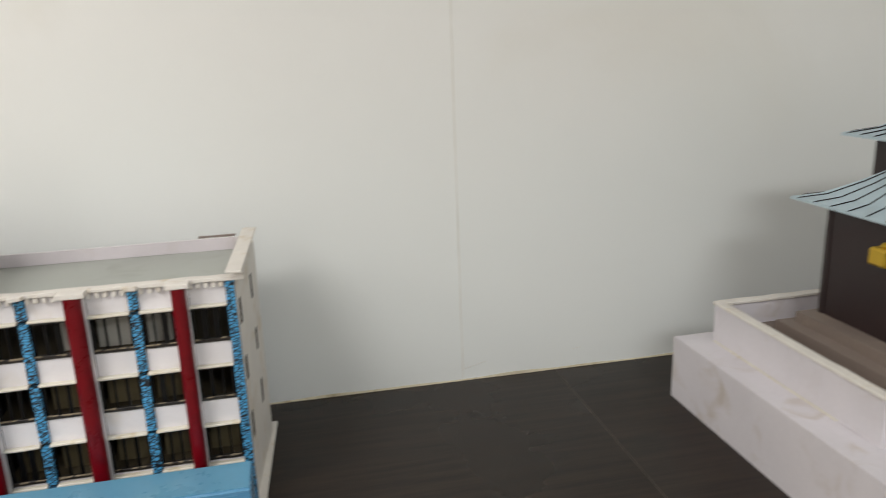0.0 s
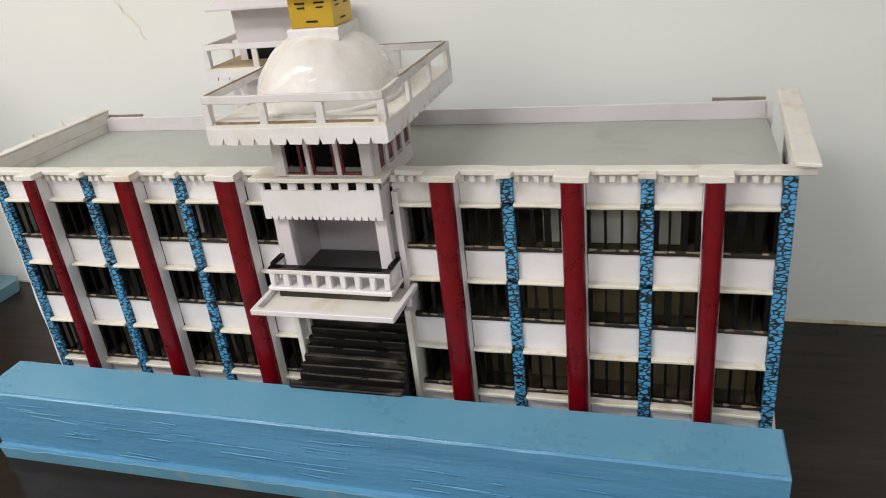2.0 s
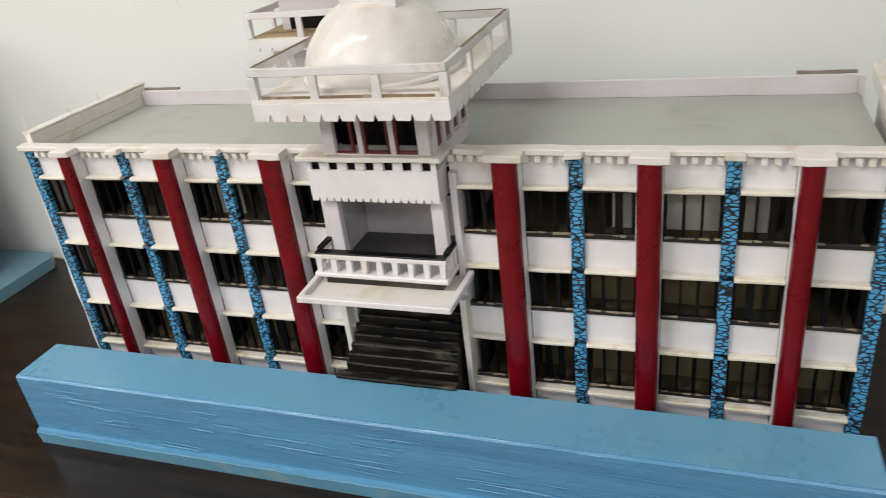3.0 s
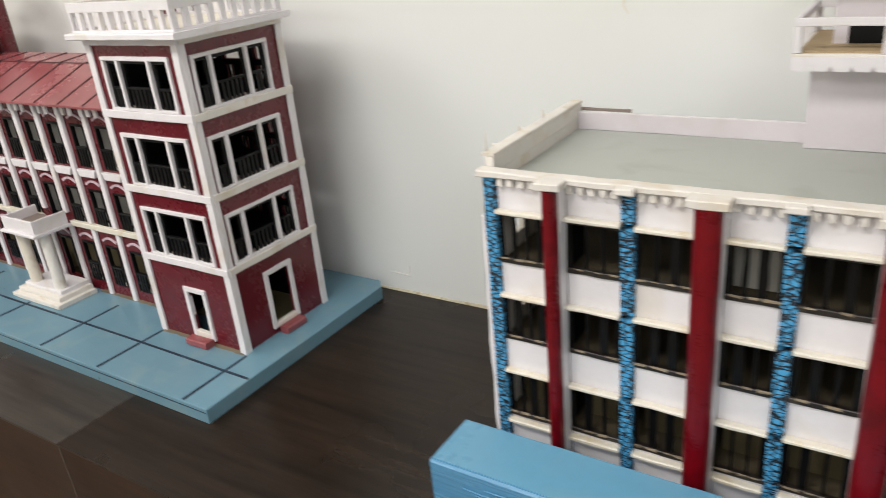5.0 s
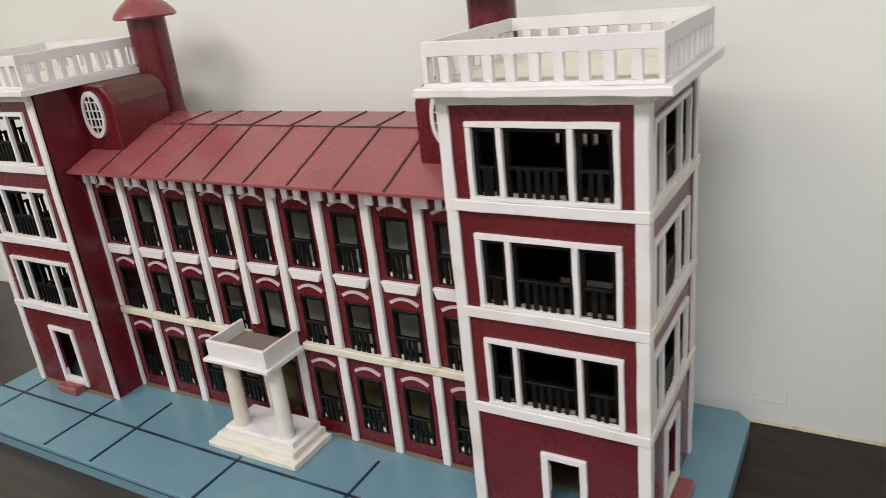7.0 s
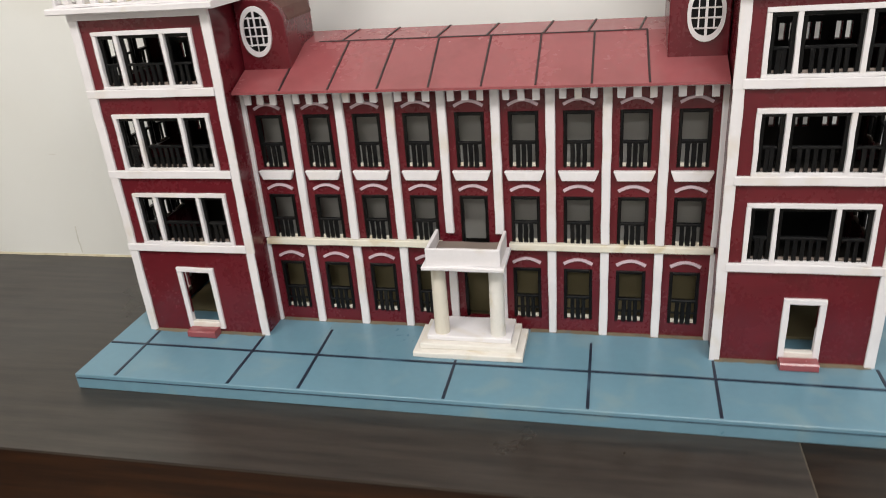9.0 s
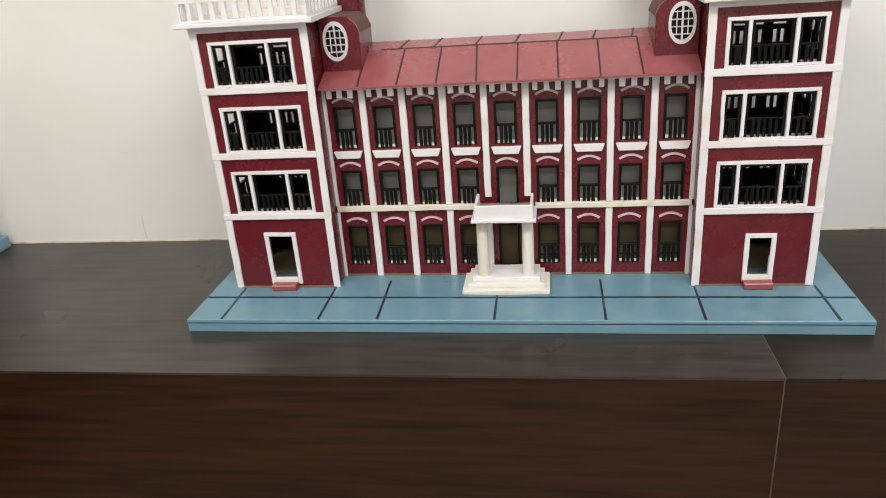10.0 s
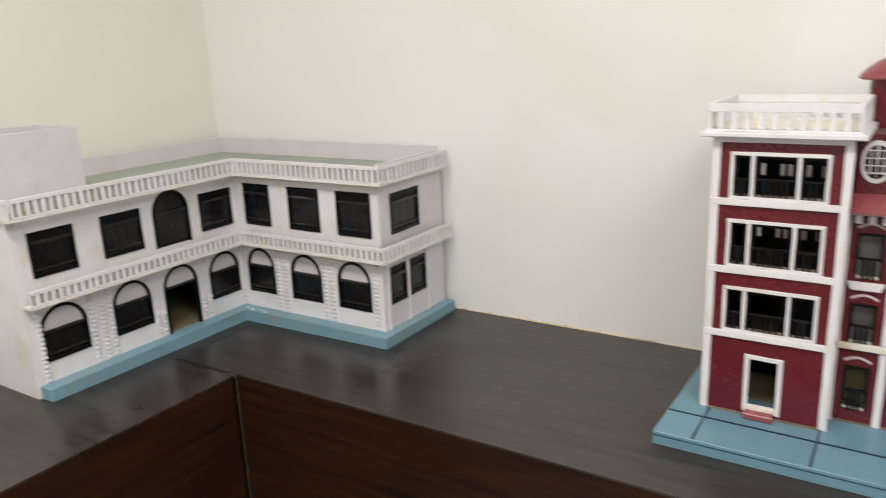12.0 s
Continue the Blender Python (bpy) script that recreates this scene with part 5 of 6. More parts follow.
box(college, "dome_collar", gcx - 0.031, gcx + 0.031, dcy - 0.031, dcy + 0.031, 1.306, 1.3215, WHITE, "white collar under the gold box", bev=0.002)
gb = box(college, "gold_box", gcx - fb, gcx + fb, dcy - fb, dcy + fb, 1.3215, 1.3575, GOLD, "gold painted square harmika with dark marks", bev=0.0012)
for u0, u1, w0, w1 in ((-0.018, -0.006, 1.3475, 1.3495), (0.005, 0.018, 1.3475, 1.3495), (-0.016, -0.007, 1.3425, 1.3445), (0.007, 0.016, 1.3425, 1.3445), (-0.007, 0.007, 1.3275, 1.3295)):
    box(gb, "dark_mark", gcx + u0, gcx + u1, dcy - fb - 0.0006, dcy - fb + 0.0006, w0, w1, BLACK, bev=0, worn=0.0003)
    box(gb, "dark_mark", gcx + fb - 0.0006, gcx + fb + 0.0006, dcy + u0, dcy + u1, w0, w1, BLACK, bev=0, worn=0.0003)
bm = bmesh.new()
lo = [bm.verts.new((gcx + sx * 0.0365, dcy + sy * 0.0365, 1.358)) for sx, sy in ((-1, -1), (1, -1), (1, 1), (-1, 1))]
mi = [bm.verts.new((gcx + sx * 0.0365, dcy + sy * 0.0365, 1.360)) for sx, sy in ((-1, -1), (1, -1), (1, 1), (-1, 1))]
hi = [bm.verts.new((gcx + sx * 0.031, dcy + sy * 0.031, 1.368)) for sx, sy in ((-1, -1), (1, -1), (1, 1), (-1, 1))]
bm.faces.new(lo[::-1])
bm.faces.new(hi)
for a, b in ((lo, mi), (mi, hi)):
    for k in range(4):
        bm.faces.new((a[k], a[(k + 1) % 4], b[(k + 1) % 4], b[k]))
part("gold_plate", bm, GOLD, college, "flared gold plate")
spire = lathe(college, "spire", gcx, dcy, [(0.021, 1.368), (0.006, 1.478), (0.004, 1.490)], GOLD, 24, "gold spire core")
for k in range(10):
    z = 1.3685 + 0.0122 * k
    r = 0.0335 - 0.0027 * k
    lathe(spire, "ring", gcx, dcy, [(r - 0.0025, z), (r, z + 0.0018), (r, z + 0.0042), (r - 0.0025, z + 0.006)], GOLD, 28, "gold ring")

# small pavilion at the back of the roof
hx0, hx1, hy0, hy1 = -0.880, -0.747, 1.110, 1.174
box(college, "pavilion_body", hx0, hx1, hy0 + 0.026, hy1 - 0.008, 1.1342, 1.226, LILAC, "lilac-white stair tower", bev=0.001)
box(college, "pavilion_door", hx0 + 0.080, hx0 + 0.108, hy0 + 0.0235, hy0 + 0.0258, 1.152, 1.212, BLACK, "black doorway", bev=0.0004)
pd = box(college, "pavilion_deck", hx0 - 0.015, hx1 + 0.02, hy0 - 0.010, 1.248, 1.2345, 1.243, WHITE2, "white pavilion deck", bev=0.001)
scallops(pd, "fringe", hx0 - 0.016, hx1 + 0.021, 1.240, 1.226, 9, (0, hy0 - 0.0106, 0), X, -Y, WHITE, "white fringe cut in tabs", teeth=0.4, notch=0.14)
PLY = paint("stained_ply", (0.40, 0.30, 0.17), 0.7, 0.15, (0.24, 0.16, 0.08), 0.6, 30, 0.2, stain_scale=25)
box(pd, "deck_board", hx0 - 0.009, hx1 + 0.014, hy0 - 0.003, 1.241, 1.2432, 1.2452, PLY, "stained bare ply floor", bev=0)
rail_frame(college, hx0 - 0.015, hx1 + 0.02, hy0 - 0.009, 1.247, 1.243, 1.278, 3, 3, 0.005, WHITE)
# lilac colour carries the shading of the room and its roof
box(college, "pavilion_room", hx0 + 0.016, hx1 - 0.012, hy0 + 0.040, 1.227, 1.243, 1.322, LILAC, "white roof room shaded with lilac", bev=0.001)
bm = bmesh.new()
e = [bm.verts.new(p) for p in ((hx0 - 0.005, hy0 + 0.004, 1.322), (hx1 + 0.02, hy0 + 0.004, 1.322), (hx1 + 0.02, 1.254, 1.322), (hx0 - 0.005, 1.254, 1.322))]
f = [bm.verts.new(v.co + Vector((0, 0, 0.003))) for v in e]
ap = bm.verts.new((-0.818, 1.177, 1.381))
bm.faces.new(e[::-1])
for k in range(4):
    bm.faces.new((e[k], e[(k + 1) % 4], f[(k + 1) % 4], f[k]))
    bm.faces.new((f[k], f[(k + 1) % 4], ap))
# black panel paints the shade of the low gap at deck level
box(college, "pavilion_window", hx0 + 0.030, hx1 - 0.022, hy0 + 0.0375, hy0 + 0.0398, 1.2455, 1.263, BLACK, "black panel for the shaded gap under the roof room", bev=0.0004)
part("pavilion_roof", bm, LILAC, college, "white pyramid roof shaded with lilac")

# ---- blue block in front ----
block = thing("blue_block", (-0.638, 0.815, 0.75), "long sky-blue painted wooden block with rough brush marks", "block")
bm = bmesh.new()
NS = 60
sec = [(0.7745, 0.7502), (0.7715, 0.7725), (0.7728, 0.7755), (0.7775, 0.7768), (0.776, 0.8655), (0.7785, 0.868), (0.8545, 0.868), (0.857, 0.866), (0.857, 0.7502)]
rows = []
for k in range(NS + 1):
    px = -1.172 + (1.172 - 0.104) * k / NS
    rows.append([bm.verts.new((px, yy + 0.0008 * noise.noise((px * 18, yy * 40, 1.0)), zz + (0.0007 * noise.noise((px * 22, zz * 60, 5.0)) if zz > 0.755 else 0))) for yy, zz in sec])
for a, b in zip(rows, rows[1:]):
    for k in range(len(sec)):
        bm.faces.new((a[k], a[(k + 1) % len(sec)], b[(k + 1) % len(sec)], b[k]))
bm.faces.new(rows[0])
bm.faces.new(rows[-1][::-1])
part("body", bm, BARBLUE, block)
# dusty top; its brighter, lit tone is put into a paler blue
BARTOP = paint("dusty_lit_sky_blue_paint", (0.130, 0.345, 0.515), 0.3, 0.08, (0.19, 0.39, 0.48), 0.6, 12, 0.2, stain_scale=9)
box(block, "top_coat", -1.170, -0.106, 0.780, 0.853, 0.8672, 0.8692, BARTOP, "dusty blue top, painted paler to look lit", bev=0, worn=0)
LIP = paint("rubbed_blue_lip_paint", (0.115, 0.300, 0.44), 0.5, 0.12, (0.27, 0.35, 0.36), 0.75, 30, 0.4, stain_scale=18)
bm = bmesh.new()
pv = None
for k in range(91):
    px = -1.1722 + 1.0684 * k / 90
    wv = 0.0022 * noise.noise((px * 31, 2.0, 0.0)) + 0.0012 * noise.noise((px * 90, 7.0, 0.0))
    rr = [bm.verts.new(p) for p in ((px, 0.7737, 0.7505), (px, 0.7706 + 0.2 * wv, 0.7715 + wv), (px, 0.7722, 0.7722 + wv))]
    if pv:
        bm.faces.new((pv[0], rr[0], rr[1], pv[1]))
        bm.faces.new((pv[1], rr[1], rr[2], pv[2]))
    pv = rr
part("worn_lip", bm, LIP, block, "rubbed paler lower lip")
# paler blue paints a highlight on every third brush ridge
RIDGEHI = paint("pale_ridge_highlight", (0.12, 0.315, 0.49), 0.5, 0.2, None, 0, 60, 0.2)
for k in range(40):
    px, pz, ln_ = rng.uniform(-1.15, -0.2), rng.uniform(0.781, 0.855), rng.uniform(0.015, 0.09)
    sl = rng.uniform(-0.08, 0.02)
    bm = bmesh.new()
    pv = None
    for j in range(6):
        f = j / 5
        wv = 0.0007 * math.sin(math.pi * (0.08 + 0.84 * f))
        cz = pz + sl * ln_ * f + 0.0006 * noise.noise((k, j * 0.7, 0))
        rr = [bm.verts.new((px + ln_ * f, 0.7768 - 0.0016, cz - wv)), bm.verts.new((px + ln_ * f, 0.7755 - 0.0016, cz)), bm.verts.new((px + ln_ * f, 0.7768 - 0.0016, cz + wv))]
        if pv:
            bm.faces.new((pv[0], rr[0], rr[1], pv[1]))
            bm.faces.new((pv[1], rr[1], rr[2], pv[2]))
        pv = rr
    part("brush_ridge", bm, RIDGEHI if k % 3 == 0 else BARBLUE, block)

# ---- L-shaped white model in the corner ----
lodge = thing("white_courtyard_building_model", (-4.05, 1.1, 0.75), "white card model of an L-shaped arcaded house on teal board", "building model")
LX, LY, LE, LS, LW, LN = -4.040, 0.990, -3.545, 0.400, -4.385, 1.268
GB = 0.780
prism(lodge, "base_board", [(LW - 0.004, LN + 0.004), (LW - 0.004, LS), (LX, LS), (LX, 0.386), (-4.000, 0.386), (-4.000, 0.950), (-3.517, 0.953), (-3.517, LN + 0.004)], (0, 0, GB), X, Y, Z, GB - 0.7502, TEAL, "pale teal painted base board", bev=0.0012)
G1, T1 = 0.966, 1.158
# openings: along the right-hand wing (x) and the left-hand wing (y)
FU_ = [(-4.000, -3.905), (-3.838, -3.732), (-3.675, -3.568)]
FG_ = [(-4.012, -3.912), (-3.850, -3.744), (-3.688, -3.582)]
SU_ = [(0.417, 0.521), (0.587, 0.693), (0.869, 0.976)]
SG_ = [(0.408, 0.518), (0.586, 0.690), (0.875, 0.977)]
DG_, DU_ = (0.729, 0.834), (0.727, 0.834)
hf = [(a - LX, 0.826 - GB, b - LX, 0.952 - GB) for a, b in FG_] + [(a - LX, 1.018 - GB, b - LX, 1.130 - GB) for a, b in FU_]
holed(lodge, "front_wall", (LX, LY, GB), X, Z, -Y, LE - LX, T1 - GB, hf, 0.007, WHITE, "white card wall with arched openings", arch=(0, 1, 2))
hs = [(a - LS, 0.826 - GB, b - LS, 0.950 - GB) for a, b in SG_] + [(DG_[0] - LS, 0.0, DG_[1] - LS, 0.952 - GB)] + [(a - LS, 1.018 - GB, b - LS, 1.118 - GB) for a, b in SU_] + [(DU_[0] - LS, 1.006 - GB, DU_[1] - LS, 1.146 - GB)]
holed(lodge, "front_wall", (LX, LS, GB), Y, Z, X, LY - LS, T1 - GB, hs, 0.007, WHITE, "white card wall with arched openings", arch=(0, 1, 2, 3, 7))
he = [(1.022 - LY, 0.842 - GB, 1.088 - LY, 0.952 - GB), (1.106 - LY, 0.842 - GB, 1.176 - LY, 0.952 - GB), (1.036 - LY, 1.020 - GB, 1.158 - LY, 1.122 - GB)]
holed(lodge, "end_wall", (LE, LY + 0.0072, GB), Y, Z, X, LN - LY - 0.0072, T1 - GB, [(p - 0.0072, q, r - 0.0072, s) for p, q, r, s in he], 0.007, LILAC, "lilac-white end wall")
box(lodge, "end_wall", LW, LX - 0.0002, 0.380, LS - 0.0002, 0.7505, T1, WHITE, "plain white end wall", bev=0.0005)
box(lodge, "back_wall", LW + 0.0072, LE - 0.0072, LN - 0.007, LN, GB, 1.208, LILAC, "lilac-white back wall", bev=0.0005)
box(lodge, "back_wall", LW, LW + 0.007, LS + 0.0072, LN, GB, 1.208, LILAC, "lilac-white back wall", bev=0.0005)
box(lodge, "inner_floor", LW + 0.008, LX - 0.0075, LS + 0.0075, LN - 0.0075, GB, GB + 0.003, KHAKI, "khaki card floor", bev=0, worn=0)
for z in (0.988, 1.1555):
    m_ = INSIDE if z < 1.1 else ROOFGREEN
    for k, (a, b, c, d) in enumerate(((LX - 0.0068, LE - 0.0075, LY + 0.0075, LN - 0.0072), (LW + 0.0072, LX - 0.0072, LS + 0.0072, LN - 0.0072))):
        box(lodge, "floor_slab" if z < 1.1 else "roof", a, b, c, d, z, z + 0.006, m_, "" if z < 1.1 else "grey-green flat roof", bev=0, worn=0)


SHUT = paint("glossy_dark_shutter_paint", (0.0055, 0.0048, 0.0058), 0.24, 0.2, (0.03, 0.025, 0.02), 0.4, 50, 0.1)


def casement(o, u, n, w, z0, z1, arched, shut=True):
    """A dark timber window in an opening: frame, transom, stiles and shutters; a pale lunette where the top is round."""
    o, u, n = Vector(o), Vector(u), Vector(n)

    def bar(name, a, b, c, d, front, back, mat, own, label=""):
        p, q = o + u * a - n * back, o + u * b + n * front
        return box(own, name, min(p.x, q.x), max(p.x, q.x), min(p.y, q.y), max(p.y, q.y), c, d, mat, label, bev=0.0005)

    t = 0.007
    r = w / 2
    top = z1 - r if arched else z1
    if arched:
        arc = lambda f: [(r - f * math.cos(math.pi * k / 14), top + f * math.sin(math.pi * k / 14)) for k in range(15)]
        fr = prism(lodge, "window_frame", [(0, z0), *arc(r), (w, z0), (w - t, z0), *arc(r - t)[::-1], (t, z0)], o + n * 0.003, u, Z, n, 0.009, BLACK, "black timber window frame with a round head")
        prism(fr, "lunette", [*arc(r - t)], o - n * 0.0035, u, Z, n, 0.002, LILAC, "pale lunette")
        zt = top
    else:
        fr = bar("window_frame", 0, w, z1 - t, z1, 0.003, 0.006, BLACK, lodge, "black timber window frame")
        bar("stile", 0, t, z0, z1 - t, 0.003, 0.006, BLACK, fr)
        bar("stile", w - t, w, z0, z1 - t, 0.003, 0.006, BLACK, fr)
        zt = z0 + (z1 - z0) * 0.78
    bar("transom", t, w - t, zt - 0.004, zt + 0.002, 0.004, 0.004, DKBROWN, fr)
    bar("sill", t, w - t, z0, z0 + 0.008, 0.003, 0.005, BLACK, fr)
    bar("handrail", t, w - t, z0 + 0.015, z0 + 0.0185, 0.002, 0.004, DKBROWN, fr, "dusty dark rail")
    m = 3
    if shut:
        for k in range(m):
            a, b = t + (w - 2 * t) * k / m, t + (w - 2 * t) * (k + 1) / m
            bar("shutter", a + 0.0006, b - 0.0006, z0 + 0.008, zt - 0.004, -0.002, 0.0055, SHUT, fr, "dark brown shutter")
        if not arched:
            bar("fanlight", t, w - t, zt + 0.002, z1 - t, -0.002, 0.0055, SLATE, fr)


for a, b in FU_:
    casement((a, LY, 0), X, -Y, b - a, 1.018, 1.130, False)
for a, b in FG_:
    casement((a, LY, 0), X, -Y, b - a, 0.826, 0.952, True)
for a, b in SU_:
    casement((LX, a, 0), Y, X, b - a, 1.018, 1.118, False)
for a, b in SG_:
    casement((LX, a, 0), Y, X, b - a, 0.826, 0.950, True)
casement((LE, 1.022, 0), Y, X, 0.066, 0.842, 0.938, False)
casement((LE, 1.106, 0), Y, X, 0.070, 0.842, 0.938, False)
for a, b in ((1.022, 1.088), (1.106, 1.176)):
    box(lodge, "lunette", LE - 0.005, LE - 0.002, a, b, 0.938, 0.952, LILAC, bev=0)
casement((LE, 1.036, 0), Y, X, 0.122, 1.020, 1.122, False)
for (a, b), z0, z1, lun in ((DG_, GB, 0.952, True), (DU_, 1.006, 1.146, False)):
    w, r, t = b - a, (b - a) / 2, 0.007
    top = z1 - r
    arc = lambda f: [(a + r - f * math.cos(math.pi * k / 14), top + f * math.sin(math.pi * k / 14)) for k in range(15)]
    fr = prism(lodge, "door_frame", [(a, z0), *arc(r), (b, z0), (b - t, z0), *arc(r - t)[::-1], (a + t, z0)], (LX + 0.003, 0, 0), Y, Z, X, 0.009, BLACK, "black round-headed door frame")
    prism(fr, "lunette", arc(r - t), (LX - 0.0035, 0, 0), Y, Z, X, 0.002, LILAC if lun else SHUT)
    if not lun:
        box(fr, "door_leaf", LX - 0.0055, LX - 0.002, a + t, b - t, z0, top, SHUT, "glossy black door leaf")
    box(fr, "transom", LX - 0.004, LX + 0.004, a + t, b - t, top - 0.003, top + 0.002, DKBROWN)
# corrugated quoin strips between the arches
for q in (-4.047, -3.898, -3.868, -3.731, -3.705, -3.563):
    st = box(lodge, "quoin_strip", q - 0.0065, q + 0.0065, LY - 0.003, LY - 0.0002, GB, G1, WHITE, "white strip of stacked quoins")
    for k in range(17):
        box(st, "quoin", q - 0.006, q + 0.006, LY - 0.0065, LY - 0.0032, GB + 0.003 + 0.0108 * k, GB + 0.0098 + 0.0108 * k, WHITE, bev=0.001)
for q in (0.4065, 0.529, 0.555, 0.577, 0.700, 0.718, 0.845, 0.867, 0.983):
    tall = q in (0.4065, 0.529, 0.555, 0.577)
    z1 = G1 if tall else 0.850
    st = box(lodge, "quoin_strip", LX + 0.0002, LX + 0.003, q - 0.0055, q + 0.0055, GB, z1, WHITE, "white strip of stacked quoins")
    for k in range(int((z1 - GB - 0.004) / 0.0108)):
        box(st, "quoin", LX + 0.0032, LX + 0.0065, q - 0.005, q + 0.005, GB + 0.003 + 0.0108 * k, GB + 0.0098 + 0.0108 * k, WHITE, bev=0.001)
for q in (1.010, 1.097, 1.185):
    box(lodge, "pilaster", LE + 0.0002, LE + 0.004, q - 0.004, q + 0.004, GB, G1, WHITE, bev=0.0008)
# tan for strips behind the balusters, darkened to hold the gaps' shade
TAN = paint("tan_gap_shade", (0.29, 0.24, 0.175), 0.8, 0.15, (0.18, 0.14, 0.1), 0.5, 40, 0.1)
# balustrades: at first-floor level and round the roof
for z0, z1, jut in ((0.967, 1.004, 0.030), (1.156, 1.200, 0.024)):
    SJ = 0.012
    nm = "balcony_rail" if z0 < 1.1 else "roof_rail"
    box(lodge, nm + "_slab", LX + 0.0002 if z0 < 1.1 else LX - 0.01, LE + jut, LY - jut, LY - 0.0075, z0 - 0.004, z0 + 0.001, WHITE2, "white projecting slab", bev=0.0008)
    box(lodge, nm + "_slab", LX + 0.0075, LX + jut + SJ, LS - (0.02 if z0 < 1.1 else 0.03), LY - jut - 0.0002, z0 - 0.004, z0 + 0.001, WHITE2, "white projecting slab", bev=0.0008)
    box(lodge, nm + "_slab", LE + 0.0075, LE + jut, LY - 0.0072, LN, z0 - 0.004, z0 + 0.001, WHITE2, "white projecting slab", bev=0.0008)
    runs = [("x", LX + jut + SJ, LE + jut, LY - jut), ("y", LS - 0.02, LY - jut, LX + jut + SJ), ("y", LY - jut + 0.005, LN, LE + jut - 0.005)]
    if z0 > 1.1:
        runs += [("x", LX - 0.10, LX + jut + SJ, LS - 0.03)]
    for ax, a, b, c in runs:
        lay = (lambda p, q, r, s, n_, own, lb="": box(own, n_, p, q, c, c + 0.005, r, s, WHITE, lb, bev=0.0005)) if ax == "x" else (lambda p, q, r, s, n_, own, lb="": box(own, n_, c - 0.005 if c < -3.9 else c, c if c < -3.9 else c + 0.005, p, q, r, s, WHITE, lb, bev=0.0005))
        rl = lay(a, b, z1 - 0.009, z1, nm, lodge, "white card balustrade")
        lay(a, b, z0 + 0.001, z0 + 0.006, "bottom_rail", rl)
        if ax == "x":
            box(rl, "backing", a + 0.006, b - 0.006, c + 0.0055, c + 0.007, z0 + 0.001, z1 - 0.004, TAN, "tan strip with the shade of the baluster gaps", bev=0)
        else:
            sg = -0.0065 if c < -3.9 else -0.0015
            box(rl, "backing", c + sg, c + sg + 0.001, a + 0.006, b - 0.006, z0 + 0.001, z1 - 0.004, TAN, "tan strip with the shade of the baluster gaps", bev=0)
        m = round((b - a) / 0.0172)
        for k in range(m + 1):
            p = a + (b - a) * k / m
            lay(max(a, p - 0.0048), min(b, p + 0.0048), z0 + 0.006, z1 - 0.009, "baluster", rl)
# solid parapet behind the roof rail and the stair box
box(lodge, "parapet", LX + 0.0, LE - 0.002, LY + 0.001, LY + 0.006, 1.1617, 1.190, WHITE, bev=0.0005)
box(lodge, "parapet", LX - 0.006, LX - 0.001, LS + 0.008, LY - 0.002, 1.1617, 1.190, WHITE, bev=0.0005)
box(lodge, "parapet", LE - 0.007, LE - 0.001, LY + 0.0068, LN - 0.008, 1.1617, 1.200, WHITE, bev=0.0005)
for a, b, c, d in ((-4.128, -4.122, 0.418, 0.622), (-4.30, -4.294, 0.418, 0.622), (-4.2938, -4.1282, 0.418, 0.424), (-4.2938, -4.1282, 0.616, 0.622)):
    box(lodge, "stair_box", a, b, c, d, 1.1617, 1.320, LILAC, "open-topped lilac-white stair box", bev=0.0008)

for gx, gy, gr in ((-3.985, 0.962, 0.006), (-3.955, 0.966, 0.004), (-4.012, 0.968, 0.0035), (-3.935, 0.960, 0.005)):
    lathe(lodge, "glue_crumb", gx, gy, [(gr, GB), (gr * 0.8, GB + 0.0012), (gr * 0.3, GB + 0.002)], LEDGE, 9, "dried glue crumb")

# ---- walled pagoda model ----
pagoda = thing("pagoda_model", (1.1, 0.8, 0.75), "dark pagoda model with pale tin roofs inside white walls", "building model", rz=0.5)
PLINTH = paint("scuffed_lilac_board", (0.69, 0.66, 0.695), 0.5, 0.06, (0.42, 0.33, 0.22), 0.5, 18, 0.15, stain_scale=13)
box(pagoda, "plinth", 0.748, 1.55, 0.505, 1.098, 0.7502, 0.884, PLINTH, "scuffed lilac-white plinth", bev=0.0015)
for a, b, c, d in ((0.812, 0.824, 0.612, 1.056), (0.8242, 1.545, 1.044, 1.056), (1.12, 1.545, 0.612, 0.624), (1.533, 1.545, 0.6242, 1.0438)):
    w = box(pagoda, "court_wall", a, b, c, d, 0.884, 0.962, PLINTH, "lilac-white court wall", bev=0.0008)
    box(w, "coping", a - 0.005, b + 0.003, c - (0.004 if d - c < 0.1 else 0), d + (0.004 if d - c < 0.1 else 0), 0.962, 0.968, WHITE2, "yellowed coping", bev=0.0012, worn=0.001)
box(pagoda, "glue_line", 0.8085, 0.8118, 0.70, 1.05, 0.884, 0.8865, LEDGE, "yellow glue line", bev=0.0006)
box(pagoda, "court_floor", 0.8242, 1.5328, 0.6262, 1.0438, 0.884, 0.915, STONE, "brown court floor", bev=0)
box(pagoda, "step", 0.900, 1.45, 0.640, 0.985, 0.915, 0.945, STONE, "brown stone step", bev=0.002)
box(pagoda, "step", 0.930, 1.43, 0.660, 0.968, 0.945, 0.965, STONE, "brown stone step", bev=0.002)
hall = box(pagoda, "hall", 0.968, 1.40, 0.690, 0.951, 0.965, 1.172, WOODDK, "dark brown timber hall", bev=0.001)
box(hall, "corner_post", 0.9655, 0.9755, 0.9405, 0.9535, 0.965, 1.171, WOODDK, bev=0.001)
box(hall, "dark_doorway", 0.9665, 0.9685, 0.70, 0.785, 0.967, 1.085, BLACK, "black doorway", bev=0)
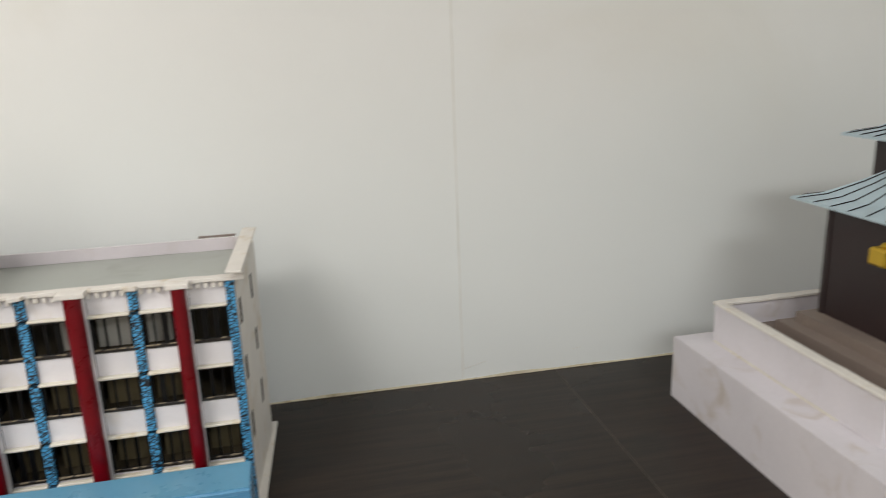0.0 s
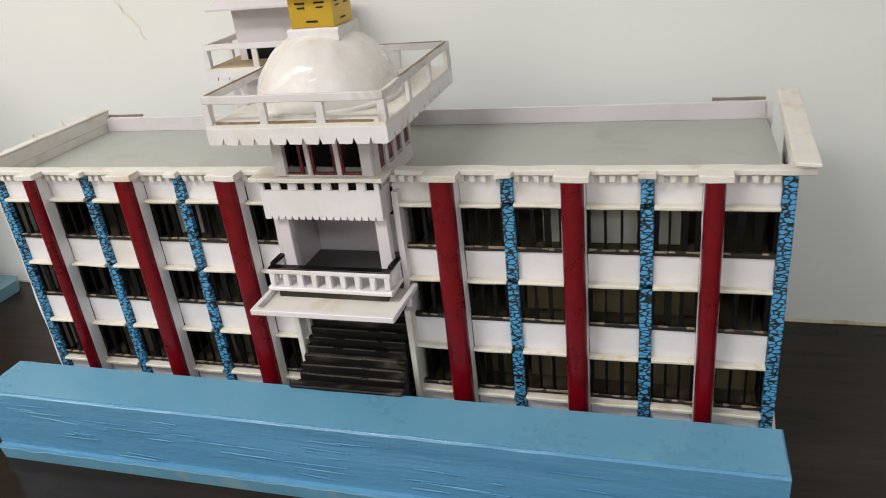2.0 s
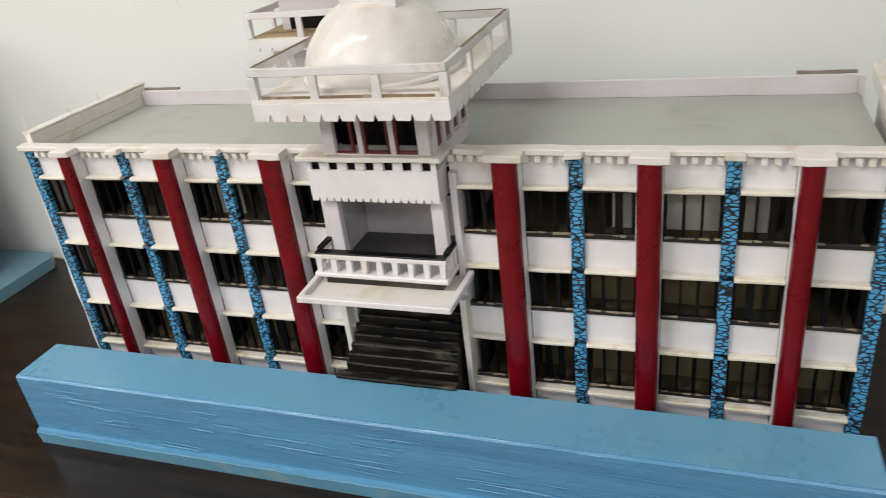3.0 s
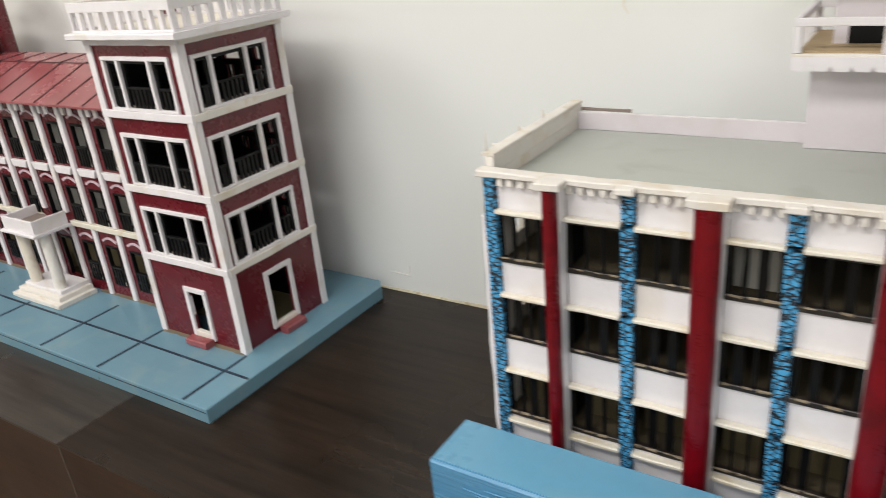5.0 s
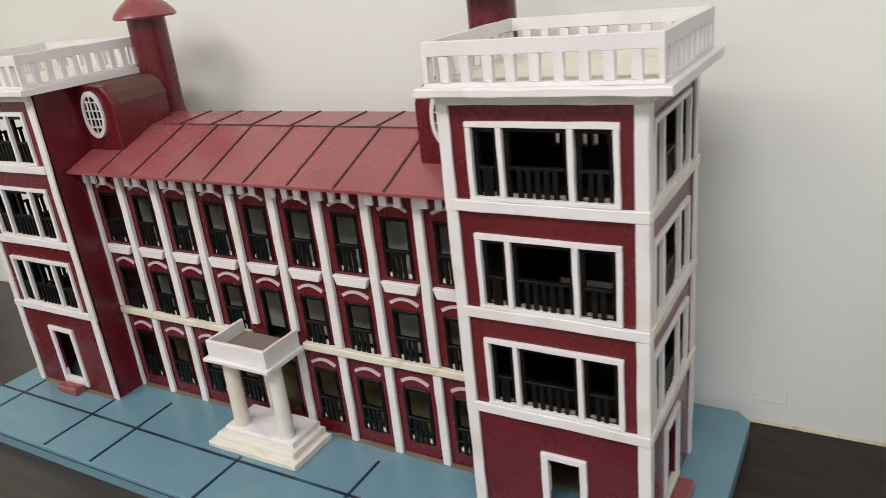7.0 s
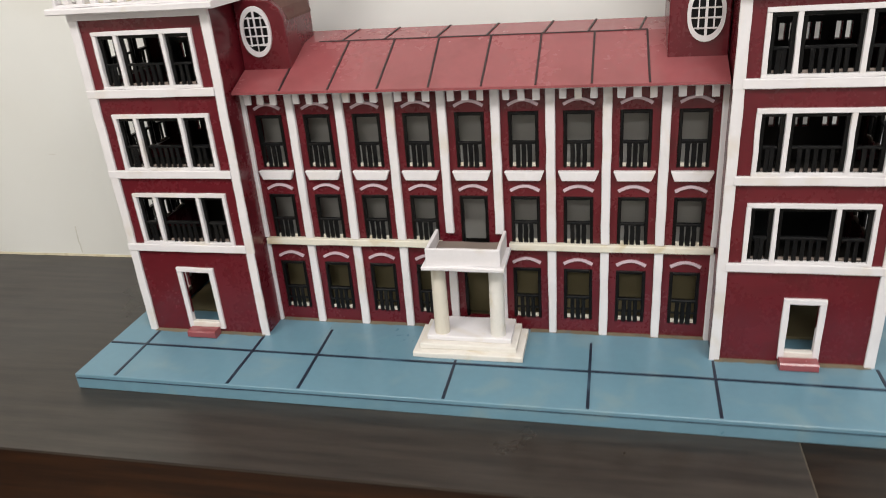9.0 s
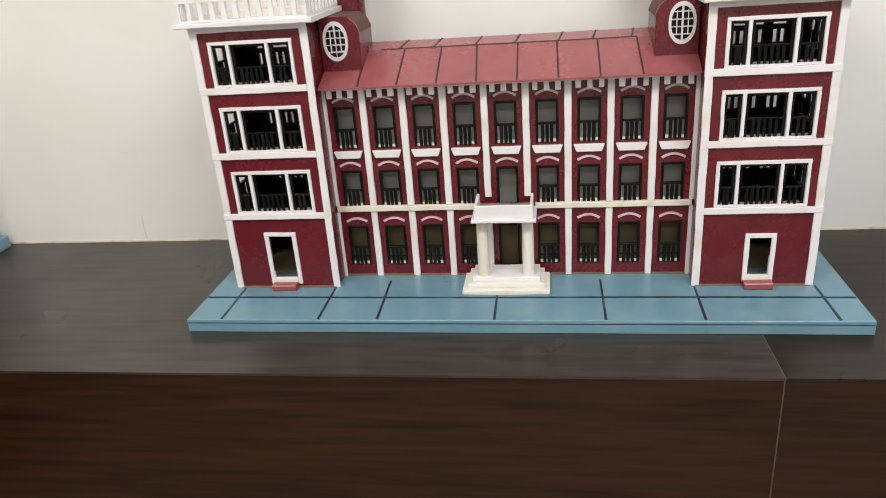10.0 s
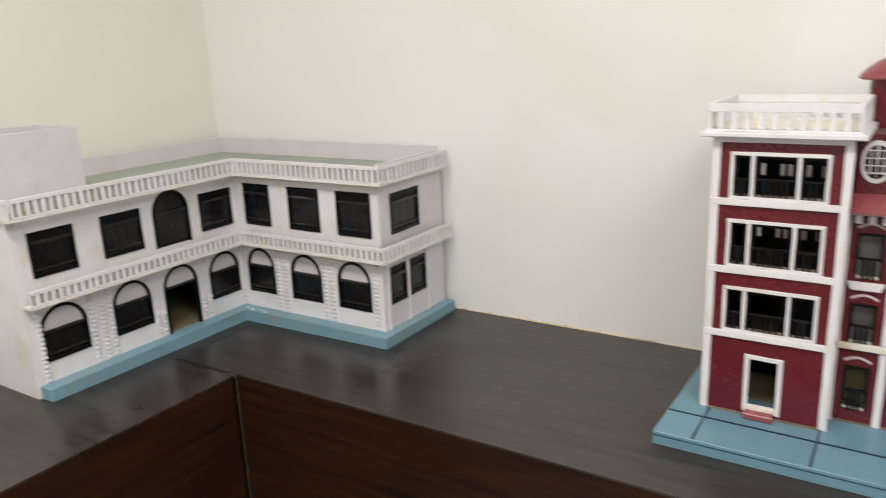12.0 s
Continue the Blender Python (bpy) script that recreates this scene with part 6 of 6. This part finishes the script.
orn = box(pagoda, "gilt_ornament", 0.942, 0.9678, 0.785, 0.818, 1.100, 1.131, GOLD, "gilt ornament over the doorway", bev=0.004)
lathe(orn, "knob", 0.955, 0.80, [(0.006, 1.131), (0.008, 1.131 + 0.004), (0.003, 1.131 + 0.010)], GOLD, 14)


def tin_roof(x0, x1, y0, y1, z0, rx, ry, rise):
    """A flared hipped roof of pale tin with dark standing seams."""
    cx, cy = (x0 + x1) / 2, (y0 + y1) / 2
    bm = bmesh.new()
    rings = []
    for f, h in ((0.0, 0.0), (0.3, 0.20), (0.65, 0.56), (1.0, 1.0)):
        ax, ay = (x1 - x0) / 2 * (1 - f) + rx * f, (y1 - y0) / 2 * (1 - f) + ry * f
        rings.append([bm.verts.new((cx + sx * ax, cy + sy * ay, z0 + rise * h + (0.004 if f == 0 else 0))) for sx, sy in ((-1, -1), (1, -1), (1, 1), (-1, 1))])
    low = [bm.verts.new(v.co - Vector((0, 0, 0.005))) for v in rings[0]]
    rings = [low] + rings
    bm.faces.new(low[::-1])
    bm.faces.new(rings[-1])
    for a, b in zip(rings, rings[1:]):
        for k in range(4):
            bm.faces.new((a[k], a[(k + 1) % 4], b[(k + 1) % 4], b[k]))
    coords = [[v.co.copy() for v in r] for r in rings[1:]]
    rf = part("tin_roof", bm, TIN, pagoda, "pale blue-grey tin roof with dark seams")
    for side in range(4):
        for j in range(9):
            f = (j + 0.5) / 9
            path = [r[side].lerp(r[(side + 1) % 4], f) for r in coords]
            sb = bmesh.new()
            pv = None
            d = (coords[0][(side + 1) % 4] - coords[0][side]).normalized() * 0.0013
            for p in path:
                rr = [sb.verts.new(p - d + Z * 0.0002), sb.verts.new(p + Z * 0.0022), sb.verts.new(p + d + Z * 0.0002)]
                if pv:
                    sb.faces.new((pv[0], rr[0], rr[1], pv[1]))
                    sb.faces.new((pv[1], rr[1], rr[2], pv[2]))
                pv = rr
            part("seam", sb, SLATE, rf)


tin_roof(0.945, 1.43, 0.640, 1.033, 1.174, 0.13, 0.06, 0.078)
box(pagoda, "upper_hall", 1.050, 1.33, 0.745, 0.950, 1.225, 1.306, WOODDK, "dark brown upper storey", bev=0.001)
tin_roof(1.008, 1.367, 0.700, 0.990, 1.298, 0.05, 0.02, 0.075)
